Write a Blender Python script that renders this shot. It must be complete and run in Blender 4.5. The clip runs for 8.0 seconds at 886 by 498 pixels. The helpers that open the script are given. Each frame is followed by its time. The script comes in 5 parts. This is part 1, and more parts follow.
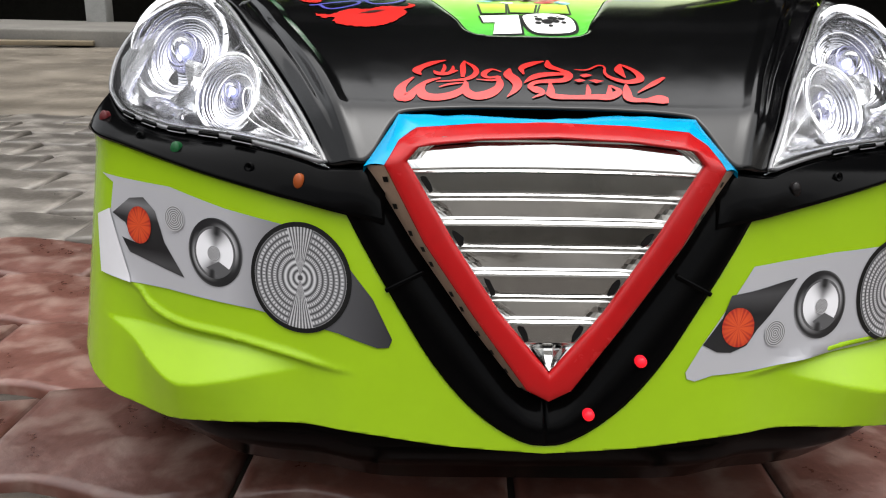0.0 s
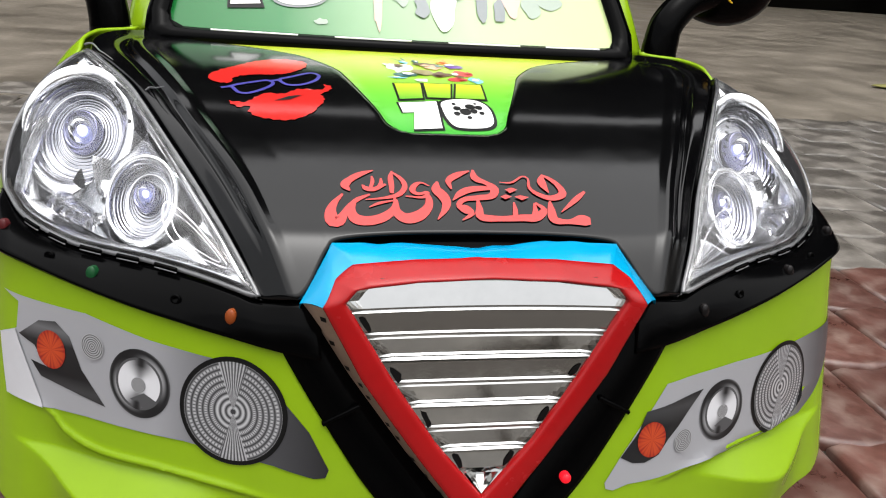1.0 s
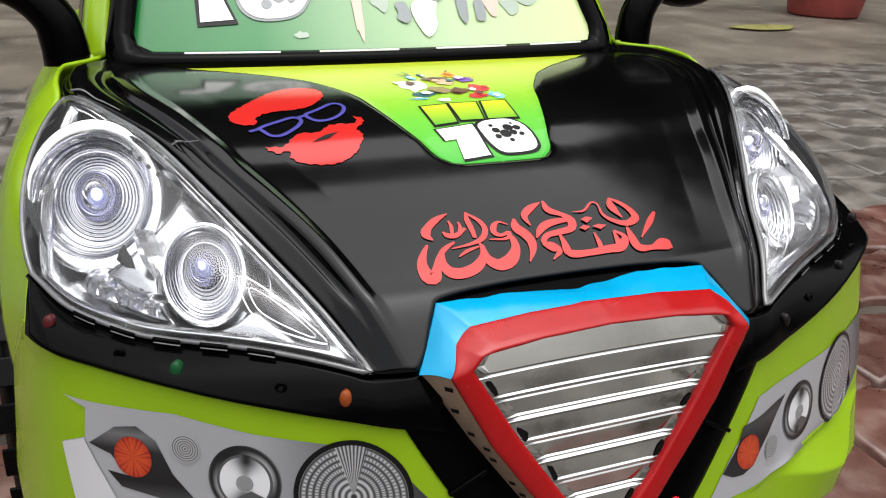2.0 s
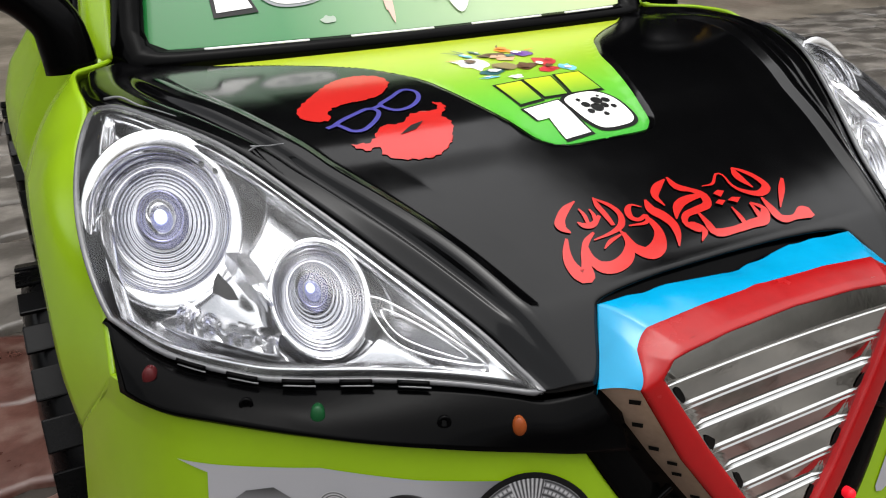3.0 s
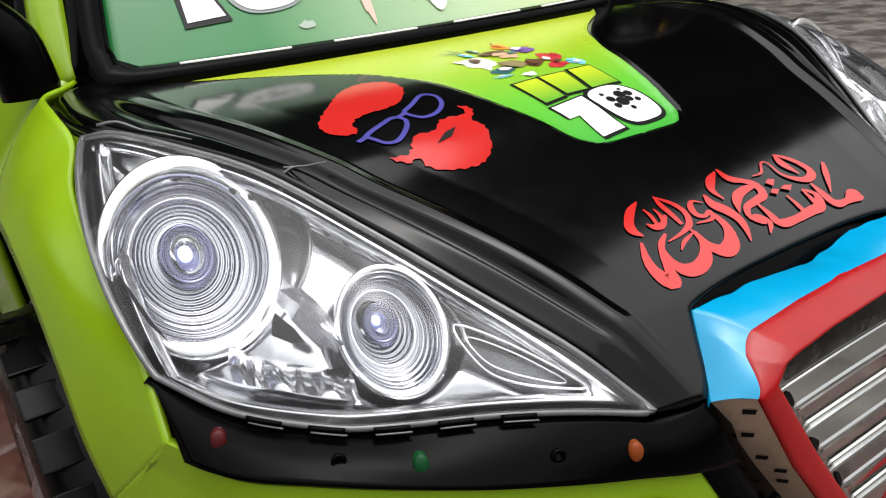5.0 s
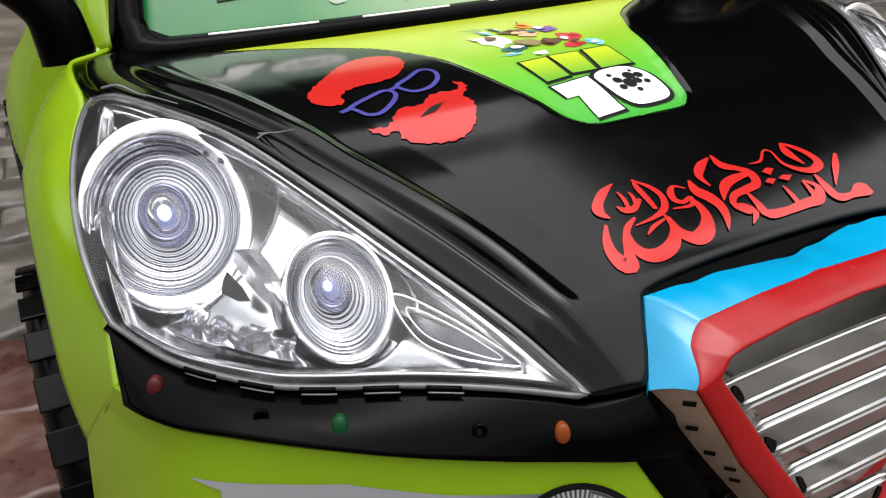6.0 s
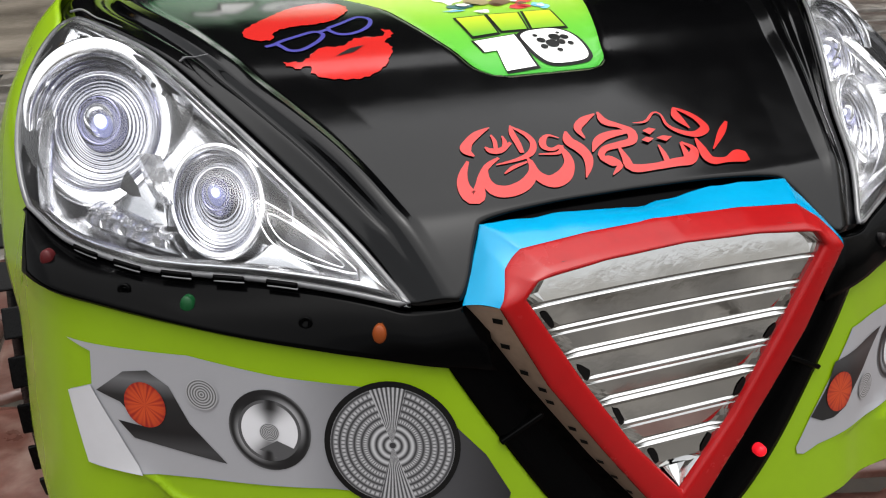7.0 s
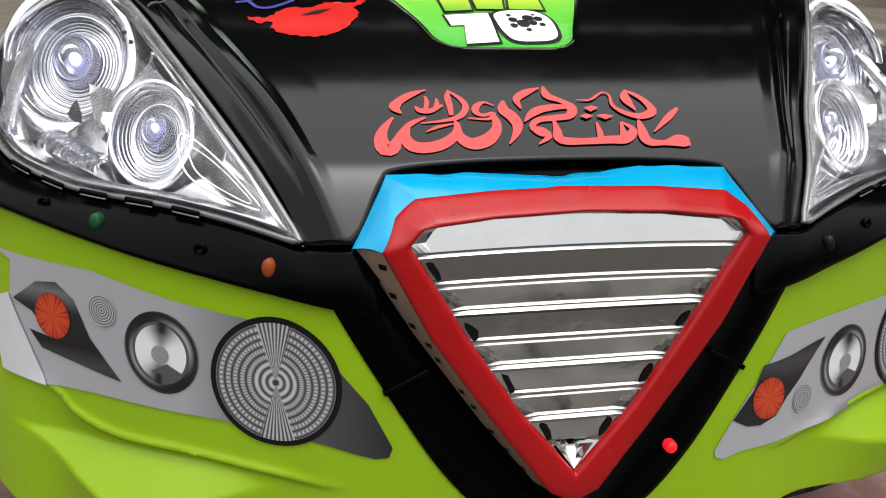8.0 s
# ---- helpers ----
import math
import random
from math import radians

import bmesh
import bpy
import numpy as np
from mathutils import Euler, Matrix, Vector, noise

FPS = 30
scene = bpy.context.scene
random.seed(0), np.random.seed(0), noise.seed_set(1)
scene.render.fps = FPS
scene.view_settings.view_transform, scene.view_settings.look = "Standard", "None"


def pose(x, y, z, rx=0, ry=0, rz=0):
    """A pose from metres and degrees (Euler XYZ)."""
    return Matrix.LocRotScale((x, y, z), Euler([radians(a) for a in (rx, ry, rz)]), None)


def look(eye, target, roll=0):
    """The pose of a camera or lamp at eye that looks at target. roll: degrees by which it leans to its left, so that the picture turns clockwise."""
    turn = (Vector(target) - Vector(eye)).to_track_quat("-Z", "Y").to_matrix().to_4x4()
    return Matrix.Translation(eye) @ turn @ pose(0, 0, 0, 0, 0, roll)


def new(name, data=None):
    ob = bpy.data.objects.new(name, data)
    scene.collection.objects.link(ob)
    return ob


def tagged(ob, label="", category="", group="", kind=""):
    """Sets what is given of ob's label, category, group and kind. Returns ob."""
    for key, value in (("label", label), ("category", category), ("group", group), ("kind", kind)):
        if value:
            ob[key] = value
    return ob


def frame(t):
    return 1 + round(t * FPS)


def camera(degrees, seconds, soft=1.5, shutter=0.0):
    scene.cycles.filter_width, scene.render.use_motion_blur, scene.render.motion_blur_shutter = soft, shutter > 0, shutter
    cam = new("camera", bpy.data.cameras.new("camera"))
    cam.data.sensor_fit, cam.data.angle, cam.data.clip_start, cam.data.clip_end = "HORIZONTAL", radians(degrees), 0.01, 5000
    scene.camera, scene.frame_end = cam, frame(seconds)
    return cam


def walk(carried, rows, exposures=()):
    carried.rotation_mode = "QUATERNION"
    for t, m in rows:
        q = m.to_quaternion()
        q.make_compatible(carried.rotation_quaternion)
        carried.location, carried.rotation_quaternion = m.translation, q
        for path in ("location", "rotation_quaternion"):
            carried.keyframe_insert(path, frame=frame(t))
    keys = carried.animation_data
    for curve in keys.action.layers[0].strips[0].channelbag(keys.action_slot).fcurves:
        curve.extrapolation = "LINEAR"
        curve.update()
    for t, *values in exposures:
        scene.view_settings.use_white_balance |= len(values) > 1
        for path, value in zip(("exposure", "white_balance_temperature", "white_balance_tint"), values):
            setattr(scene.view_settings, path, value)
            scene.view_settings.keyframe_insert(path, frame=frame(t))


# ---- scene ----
cam = camera(57.0, 8.0, soft=1.1)
METRES, EYE, TILT, LEAN, TURN = 0.85, 0.41, -17.0, -1.25, -1.25
START_X, START_Y = -0.0784, -0.4718
ROWS = [
    (0.0, 0.0, 0.0, 0.0, 0.0, 0.0, -0.0),
    (0.5, -0.0159, -0.012, 0.0733, -1.29, -1.03, -0.3),
    (1.0, -0.0504, 0.002, 0.1376, -9.48, -4.15, -0.12),
    (1.5, -0.1325, 0.0373, 0.1843, -15.36, -6.78, 1.81),
    (2.0, -0.1995, 0.0783, 0.2076, -19.28, -7.52, 4.92),
    (3.5, -0.3314, 0.2442, 0.2288, -28.51, -10.18, 11.37),
    (4.0, -0.357, 0.2662, 0.2371, -32.76, -10.92, 12.58),
    (4.5, -0.3718, 0.2868, 0.2457, -33.6, -10.9, 13.2),
    (6.0, -0.2875, 0.2417, 0.2179, -24.14, -9.71, 11.37),
    (6.5, -0.2402, 0.1903, 0.1883, -19.01, -9.88, 8.89),
    (7.0, -0.184, 0.1434, 0.1678, -16.77, -9.62, 6.88),
    (7.5, -0.1391, 0.1123, 0.1446, -13.75, -9.08, 4.08),
    (8.0, -0.0796, 0.1112, 0.113, -9.55, -6.96, 1.85),
]
walk(cam, [(t, pose(START_X, START_Y, EYE, TILT, LEAN, TURN) @ pose(METRES * x, METRES * y, METRES * z, 90 + pitch, roll, yaw)) for t, x, y, z, yaw, pitch, roll in ROWS],
     exposures=((0.0, 1.32), (1.0, 1.12), (2.0, 0.97), (3.5, 0.82), (4.5, 0.78), (6.0, 0.80), (7.0, 0.92), (8.0, 0.95)))


# ---- daylight ----
SUN_HIGH, SUN_ROUND = 83.0, 140.0
world = bpy.data.worlds.new("overcast_sky")
scene.world = world
world.use_nodes = True
wn, wl = world.node_tree.nodes, world.node_tree.links
sky = wn.new("ShaderNodeTexSky")
sky.sky_type, sky.sun_disc = "NISHITA", False
sky.sun_elevation, sky.sun_rotation = radians(SUN_HIGH), radians(SUN_ROUND)
sky.air_density, sky.dust_density, sky.ozone_density = 1.2, 5.0, 0.6
haze = wn.new("ShaderNodeHueSaturation")
haze.inputs["Saturation"].default_value = 0.12
wl.new(sky.outputs[0], haze.inputs["Color"])
wl.new(haze.outputs[0], wn["Background"].inputs[0])
wn["Background"].inputs[1].default_value = 0.15
sun = new("sun", bpy.data.lights.new("sun", "SUN"))
sun.data.energy, sun.data.angle, sun.data.color = 0.95, radians(110), (1.0, 0.98, 0.96)
sun.matrix_world = look((0.45, -0.35, 6.0), (0, 0.2, 0.3))


# ---- materials ----
def mat(name, colour, rough=0.5, metal=0.0, coat=0.0, spec=0.5, vary=0.12, scale=8.0, fine=120.0, bump=0.05, dirt=None, dirt_amount=0.0, rough_vary=0.1):
    """Principled surface with colour variation at two scales, uneven gloss and fine relief."""
    m = bpy.data.materials.new(name)
    m.use_nodes = True
    n, l = m.node_tree.nodes, m.node_tree.links
    p = n["Principled BSDF"]
    co = n.new("ShaderNodeTexCoord")
    big, small = n.new("ShaderNodeTexNoise"), n.new("ShaderNodeTexNoise")
    big.inputs["Scale"].default_value, small.inputs["Scale"].default_value = scale, fine
    big.inputs["Detail"].default_value, small.inputs["Detail"].default_value = 5, 3
    l.new(co.outputs["Object"], big.inputs["Vector"])
    l.new(co.outputs["Object"], small.inputs["Vector"])
    both = n.new("ShaderNodeMath")
    both.operation = "MULTIPLY_ADD"
    l.new(small.outputs["Fac"], both.inputs[0])
    both.inputs[1].default_value = 0.5
    l.new(big.outputs["Fac"], both.inputs[2])
    ramp = n.new("ShaderNodeMapRange")
    ramp.inputs[1].default_value, ramp.inputs[2].default_value = 0.45, 1.05
    ramp.inputs[3].default_value, ramp.inputs[4].default_value = 1 - vary, 1 + vary
    l.new(both.outputs[0], ramp.inputs[0])
    tint = n.new("ShaderNodeMix")
    tint.data_type, tint.blend_type = "RGBA", "MULTIPLY"
    tint.inputs[0].default_value = 1.0
    tint.inputs[6].default_value = (*colour, 1)
    l.new(ramp.outputs[0], tint.inputs[7])
    last = tint.outputs[2]
    if dirt:
        spots = n.new("ShaderNodeTexNoise")
        spots.inputs["Scale"].default_value, spots.inputs["Detail"].default_value = scale * 2.3, 8
        l.new(co.outputs["Object"], spots.inputs["Vector"])
        cut = n.new("ShaderNodeMapRange")
        cut.inputs[1].default_value, cut.inputs[2].default_value = 0.48, 0.68
        cut.inputs[4].default_value = dirt_amount
        l.new(spots.outputs["Fac"], cut.inputs[0])
        mix = n.new("ShaderNodeMix")
        mix.data_type = "RGBA"
        l.new(cut.outputs[0], mix.inputs[0])
        l.new(last, mix.inputs[6])
        mix.inputs[7].default_value = (*dirt, 1)
        last = mix.outputs[2]
    l.new(last, p.inputs["Base Color"])
    rr = n.new("ShaderNodeMapRange")
    rr.inputs[1].default_value, rr.inputs[2].default_value = 0.45, 1.05
    rr.inputs[3].default_value, rr.inputs[4].default_value = max(0.0, rough - rough_vary * rough), min(1, rough + rough_vary * rough)
    l.new(both.outputs[0], rr.inputs[0])
    l.new(rr.outputs[0], p.inputs["Roughness"])
    p.inputs["Metallic"].default_value = metal
    p.inputs["Specular IOR Level"].default_value = spec
    p.inputs["Coat Weight"].default_value = coat
    p.inputs["Coat Roughness"].default_value = 0.08
    if bump:
        b = n.new("ShaderNodeBump")
        b.inputs["Strength"].default_value, b.inputs["Distance"].default_value = bump, 0.002
        l.new(both.outputs[0], b.inputs["Height"])
        l.new(b.outputs[0], p.inputs["Normal"])
    return m


LIME = mat("lime_plastic", (0.200, 0.330, 0.006), 0.24, spec=0.35, vary=0.05, scale=6, fine=60, bump=0)
BLACK = mat("glossy_black_plastic", (0.0008, 0.0008, 0.0010), 0.14, spec=0.26, vary=0.2, scale=7, fine=60, bump=0.006, rough_vary=0.4)
SATIN = mat("satin_black_plastic", (0.0008, 0.0008, 0.0009), 0.16, spec=0.040, vary=0.2, scale=12, fine=300, bump=0.04)
TYRE = mat("dark_tyre_plastic", (0.0014, 0.0014, 0.0016), 0.28, spec=0.08, vary=0.25, scale=20, fine=300, bump=0.08, dirt=(0.008, 0.007, 0.006), dirt_amount=0.12)
CHROME = mat("grille_chrome", (0.52, 0.52, 0.51), 0.09, metal=1.0, vary=0.06, scale=16, fine=140, bump=0.05, rough_vary=0.6)
MIRROR_CHROME = mat("reflector_chrome", (0.96, 0.96, 0.97), 0.20, metal=1.0, vary=0.04, scale=30, fine=160, bump=0, rough_vary=0.5)
BOWL_CHROME = mat("bowl_chrome", (0.54, 0.54, 0.57), 0.08, metal=1.0, vary=0.08, scale=6, fine=15, bump=0, rough_vary=0.2)
TINT_CHROME = mat("violet_tinted_chrome", (0.20, 0.20, 0.30), 0.10, metal=1.0, vary=0.2, scale=60, fine=200, bump=0)
PANEL_CHROME = mat("wavy_panel_chrome", (0.68, 0.68, 0.69), 0.20, metal=1.0, vary=0.08, scale=6, fine=15, bump=0, rough_vary=0.2)
BRONZE = mat("worn_side_chrome", (0.42, 0.30, 0.22), 0.35, metal=0.35, vary=0.2, scale=40, fine=300, bump=0.05)
RED = mat("red_tape", (0.28, 0.004, 0.005), 0.26, spec=0.30, vary=0.10, scale=28, fine=120, bump=0.10)
VINYL = mat("red_vinyl", (0.43, 0.016, 0.013), 0.14, spec=0.5, vary=0.06, scale=30, fine=400, bump=0.02)
NAVY = mat("navy_vinyl", (0.035, 0.030, 0.22), 0.36, vary=0.1, scale=30, fine=400, bump=0.02)
CYAN = mat("sky_blue_tape", (0.0, 0.25, 0.46), 0.20, vary=0.08, scale=30, fine=110, bump=0.14)
INK_AND_SHADE = mat("black_print_and_shade", (0.005, 0.005, 0.005), 0.35, spec=0.2, vary=0.1, scale=30, fine=300, bump=0)
WHITE = mat("white_print", (0.82, 0.82, 0.80), 0.35, vary=0.03, scale=30, fine=300, bump=0)
SILVER_TRIM = mat("clear_edge_plastic", (0.10, 0.10, 0.105), 0.14, vary=0.25, scale=60, fine=300, bump=0.2, coat=0.6)
MARK = mat("black_marker", (0.004, 0.004, 0.004), 0.5, spec=0.1, bump=0)
PAVER_RED = mat("red_paver", (0.075, 0.030, 0.022), 0.36, vary=0.45, scale=9, fine=90, bump=0.55, dirt=(0.165, 0.112, 0.092), dirt_amount=0.75, rough_vary=0.5)
PAVER_GREY = mat("grey_paver", (0.070, 0.062, 0.053), 0.42, vary=0.45, scale=5, fine=70, bump=0.7, dirt=(0.19, 0.173, 0.152), dirt_amount=0.8, rough_vary=0.5)
EARTH = mat("joint_earth", (0.030, 0.023, 0.017), 0.9, vary=0.4, scale=6, fine=120, bump=0.8, dirt=(0.06, 0.048, 0.036), dirt_amount=0.6)
TAN = mat("tan_concrete", (0.088, 0.074, 0.056), 0.5, vary=0.45, scale=2.2, fine=40, bump=0.5, dirt=(0.175, 0.150, 0.120), dirt_amount=0.7, rough_vary=0.4)
CONCRETE = mat("weathered_concrete", (0.105, 0.098, 0.086), 0.8, vary=0.3, scale=3, fine=60, bump=0.5)
# Near black keeps the bonnet's reflections dark; the pale one brightens the grille.
DARK_WALL = mat("dark_wall_and_sky_blocker", (0.010, 0.010, 0.009), 0.85, spec=0.04, vary=0.5, scale=1.6, fine=30, bump=0.6)
BOUNCE_WALL = mat("pale_bounce_wall", (0.50, 0.485, 0.455), 0.85, vary=0.35, scale=1.6, fine=30, bump=0.4)
POT_RED = mat("painted_red_pot", (0.22, 0.035, 0.028), 0.6, vary=0.25, scale=8, fine=60, bump=0.4)
POST_PAINT = mat("pale_post_paint", (0.22, 0.22, 0.21), 0.6, vary=0.2, scale=5, fine=60, bump=0.3)
PLANK = mat("old_plank", (0.11, 0.085, 0.05), 0.75, vary=0.3, scale=6, fine=80, bump=0.5)
LEAF = mat("wilted_leaf", (0.16, 0.15, 0.035), 0.7, vary=0.3, scale=30, fine=160, bump=0.4)
PAPER = mat("pale_litter", (0.5, 0.45, 0.28), 0.7, vary=0.2, scale=30, fine=160, bump=0.2)


def vary_by_object(m, low=0.72, high=1.3):
    """Each piece takes a shade of its own."""
    n, l = m.node_tree.nodes, m.node_tree.links
    p = n["Principled BSDF"]
    src = p.inputs["Base Color"].links[0].from_socket
    info, rng, mul = n.new("ShaderNodeObjectInfo"), n.new("ShaderNodeMapRange"), n.new("ShaderNodeMix")
    rng.inputs[3].default_value, rng.inputs[4].default_value = low, high
    l.new(info.outputs["Random"], rng.inputs[0])
    mul.data_type, mul.blend_type = "RGBA", "MULTIPLY"
    mul.inputs[0].default_value = 1
    l.new(src, mul.inputs[6])
    l.new(rng.outputs[0], mul.inputs[7])
    l.new(mul.outputs[2], p.inputs["Base Color"])


vary_by_object(PAVER_RED)
vary_by_object(PAVER_GREY, 0.85, 1.15)


def graded(name, stops, axis=0, low=0.0, high=1.0, rough=0.35, metal=0.0, bump=0.0):
    """A printed gradient along one axis of the sheet's own UV plan."""
    m = mat(name, (1, 1, 1), rough, metal=metal, vary=0.03, bump=bump)
    n, l = m.node_tree.nodes, m.node_tree.links
    uv, sep, rng, ramp = n.new("ShaderNodeUVMap"), n.new("ShaderNodeSeparateXYZ"), n.new("ShaderNodeMapRange"), n.new("ShaderNodeValToRGB")
    l.new(uv.outputs[0], sep.inputs[0])
    l.new(sep.outputs[axis], rng.inputs[0])
    rng.inputs[1].default_value, rng.inputs[2].default_value = low, high
    l.new(rng.outputs[0], ramp.inputs[0])
    while len(ramp.color_ramp.elements) < len(stops):
        ramp.color_ramp.elements.new(0.5)
    for e, (at, c) in zip(ramp.color_ramp.elements, stops):
        e.position, e.color = at, (*c, 1)
    l.new(ramp.outputs[0], n["Principled BSDF"].inputs["Base Color"])
    return m


def polar_print(name, shade, light, dark, rough=0.32):
    """A printed lamp: shade(calc, r, a, x, y) gives 0 for the light ink and 1 for the dark, round the middle of the disc's UV plan."""
    m = mat(name, light, rough, vary=0.05, bump=0)
    n, l = m.node_tree.nodes, m.node_tree.links
    uv = n.new("ShaderNodeUVMap")
    sep = n.new("ShaderNodeSeparateXYZ")
    l.new(uv.outputs[0], sep.inputs[0])

    def calc(op, a, b=None):
        k = n.new("ShaderNodeMath")
        k.operation = op
        for i, v in enumerate((a, b)):
            if v is None:
                continue
            if isinstance(v, (int, float)):
                k.inputs[i].default_value = v
            else:
                l.new(v, k.inputs[i])
        return k.outputs[0]

    x, y = sep.outputs[0], sep.outputs[1]
    r = calc("SQRT", calc("ADD", calc("MULTIPLY", x, x), calc("MULTIPLY", y, y)))
    a = calc("ARCTAN2", y, x)
    mix = n.new("ShaderNodeMix")
    mix.data_type = "RGBA"
    l.new(shade(calc, r, a, x, y), mix.inputs[0])
    mix.inputs[6].default_value, mix.inputs[7].default_value = (*light, 1), (*dark, 1)
    l.new(mix.outputs[2], n["Principled BSDF"].inputs["Base Color"])
    return m


def wave(calc, v, count, power=1.0):
    """Stripes from 0 to 1, so many over a unit of v."""
    return calc("POWER", calc("ADD", calc("MULTIPLY", calc("SINE", calc("MULTIPLY", v, count * 2 * math.pi)), 0.5), 0.5), power)


def ribbed(calc, r, a, x, y):
    """Rings broken into small cells, plain rings in the middle, a fan of ribs above and below."""
    rings = wave(calc, r, 8.5, 0.9)
    ribs = calc("MULTIPLY", wave(calc, a, 72 / (2 * math.pi), 1.4), calc("GREATER_THAN", r, 0.40))
    cells = calc("MAXIMUM", rings, calc("MULTIPLY", ribs, 0.85))
    in_fan = calc("GREATER_THAN", calc("ABSOLUTE", calc("SINE", a)), 0.955)
    fan = calc("MAXIMUM", wave(calc, a, 84 / (2 * math.pi), 0.7), calc("MULTIPLY", rings, 0.25))
    shade = calc("ADD", calc("MULTIPLY", cells, calc("SUBTRACT", 1.0, in_fan)), calc("MULTIPLY", fan, in_fan))
    return calc("MAXIMUM", shade, calc("LESS_THAN", r, 0.05))


def small_rings(calc, r, a, x, y):
    return wave(calc, r, 6.0, 1.0)


def amber_star(calc, r, a, x, y):
    rays = calc("MULTIPLY", wave(calc, a, 22 / (2 * math.pi), 1.0), wave(calc, a, 7 / (2 * math.pi), 0.5))
    return calc("MINIMUM", calc("ADD", calc("MULTIPLY", rays, 0.8), calc("MULTIPLY", calc("POWER", r, 4.0), 0.6)), 1.0)


def mirror_bowl(calc, r, a, x, y):
    """Pale lobes at both sides, dark above and below, a dark collar near the rim."""
    lobes = calc("POWER", calc("ABSOLUTE", calc("SINE", calc("ADD", a, 0.15))), 5.0)
    lobes = calc("MULTIPLY", lobes, calc("MINIMUM", calc("ADD", calc("MULTIPLY", r, 0.9), 0.35), 1.0))
    collar = calc("MULTIPLY", calc("GREATER_THAN", r, 0.90), 0.9)
    below = calc("MULTIPLY", calc("LESS_THAN", calc("ADD", calc("ABSOLUTE", calc("ADD", y, 0.62)), calc("MULTIPLY", calc("ABSOLUTE", calc("SUBTRACT", x, 0.2)), 0.5)), 0.30), 0.9)
    return calc("MINIMUM", calc("MAXIMUM", calc("MAXIMUM", lobes, collar), below), 1.0)


def ring_gloss(calc, r, a, x, y):
    """The bowl's dark rim with a soft sheen at its sides."""
    return calc("SUBTRACT", 1.0, calc("MULTIPLY", calc("POWER", calc("ABSOLUTE", calc("COSINE", calc("SUBTRACT", a, 0.5))), 3.0), wave(calc, r, 3.0, 1.0)))


STICKER_GREY = graded("silver_sticker_print", [(0.0, (0.29, 0.29, 0.305)), (0.52, (0.26, 0.26, 0.275)), (0.74, (0.07, 0.07, 0.075)), (1.0, (0.012, 0.012, 0.014))], 0, 0, 1, 0.33)
BIG_LAMP = polar_print("ribbed_lamp_print", ribbed, (0.42, 0.42, 0.43), (0.022, 0.022, 0.025))
SMALL_LAMP = polar_print("small_lamp_print", small_rings, (0.34, 0.34, 0.35), (0.05, 0.05, 0.05))
AMBER_LAMP = polar_print("amber_lamp_print", amber_star, (0.44, 0.055, 0.012), (0.22, 0.010, 0.006))
BOWL_LAMP = polar_print("bowl_lamp_print", mirror_bowl, (0.55, 0.55, 0.57), (0.008, 0.008, 0.009))
BOWL_RIM = polar_print("bowl_rim_print", ring_gloss, (0.30, 0.30, 0.31), (0.006, 0.006, 0.007))
DARK_PRINT = graded("dark_lamp_print", [(0.0, (0.010, 0.010, 0.011)), (0.30, (0.006, 0.006, 0.007)), (0.45, (0.035, 0.035, 0.037)), (0.56, (0.005, 0.005, 0.006)), (0.80, (0.012, 0.012, 0.013)), (0.92, (0.11, 0.11, 0.115)), (1.0, (0.02, 0.02, 0.02))], 1, 0.205, 0.281, 0.3)
GREEN_PRINT = graded("green_panel_print", [(0.0, (0.035, 0.30, 0.035)), (0.35, (0.10, 0.40, 0.025)), (0.7, (0.27, 0.43, 0.015)), (1.0, (0.38, 0.48, 0.02))], 1, 0.15, 0.34, 0.3)
BADGE_GREEN = graded("badge_green_print", [(0.0, (0.06, 0.30, 0.02)), (1.0, (0.48, 0.55, 0.015))], 1, 0.208, 0.243, 0.3)
SCREEN_PRINT = graded("windscreen_print", [(0.0, (0.008, 0.12, 0.025)), (0.24, (0.016, 0.16, 0.040)), (0.40, (0.17, 0.31, 0.16)), (0.65, (0.36, 0.48, 0.28)), (1.0, (0.47, 0.56, 0.26))], 0, -0.24, 0.24, 0.15)
SCREEN_PRINT.node_tree.nodes["Principled BSDF"].inputs["Specular IOR Level"].default_value = 0.45


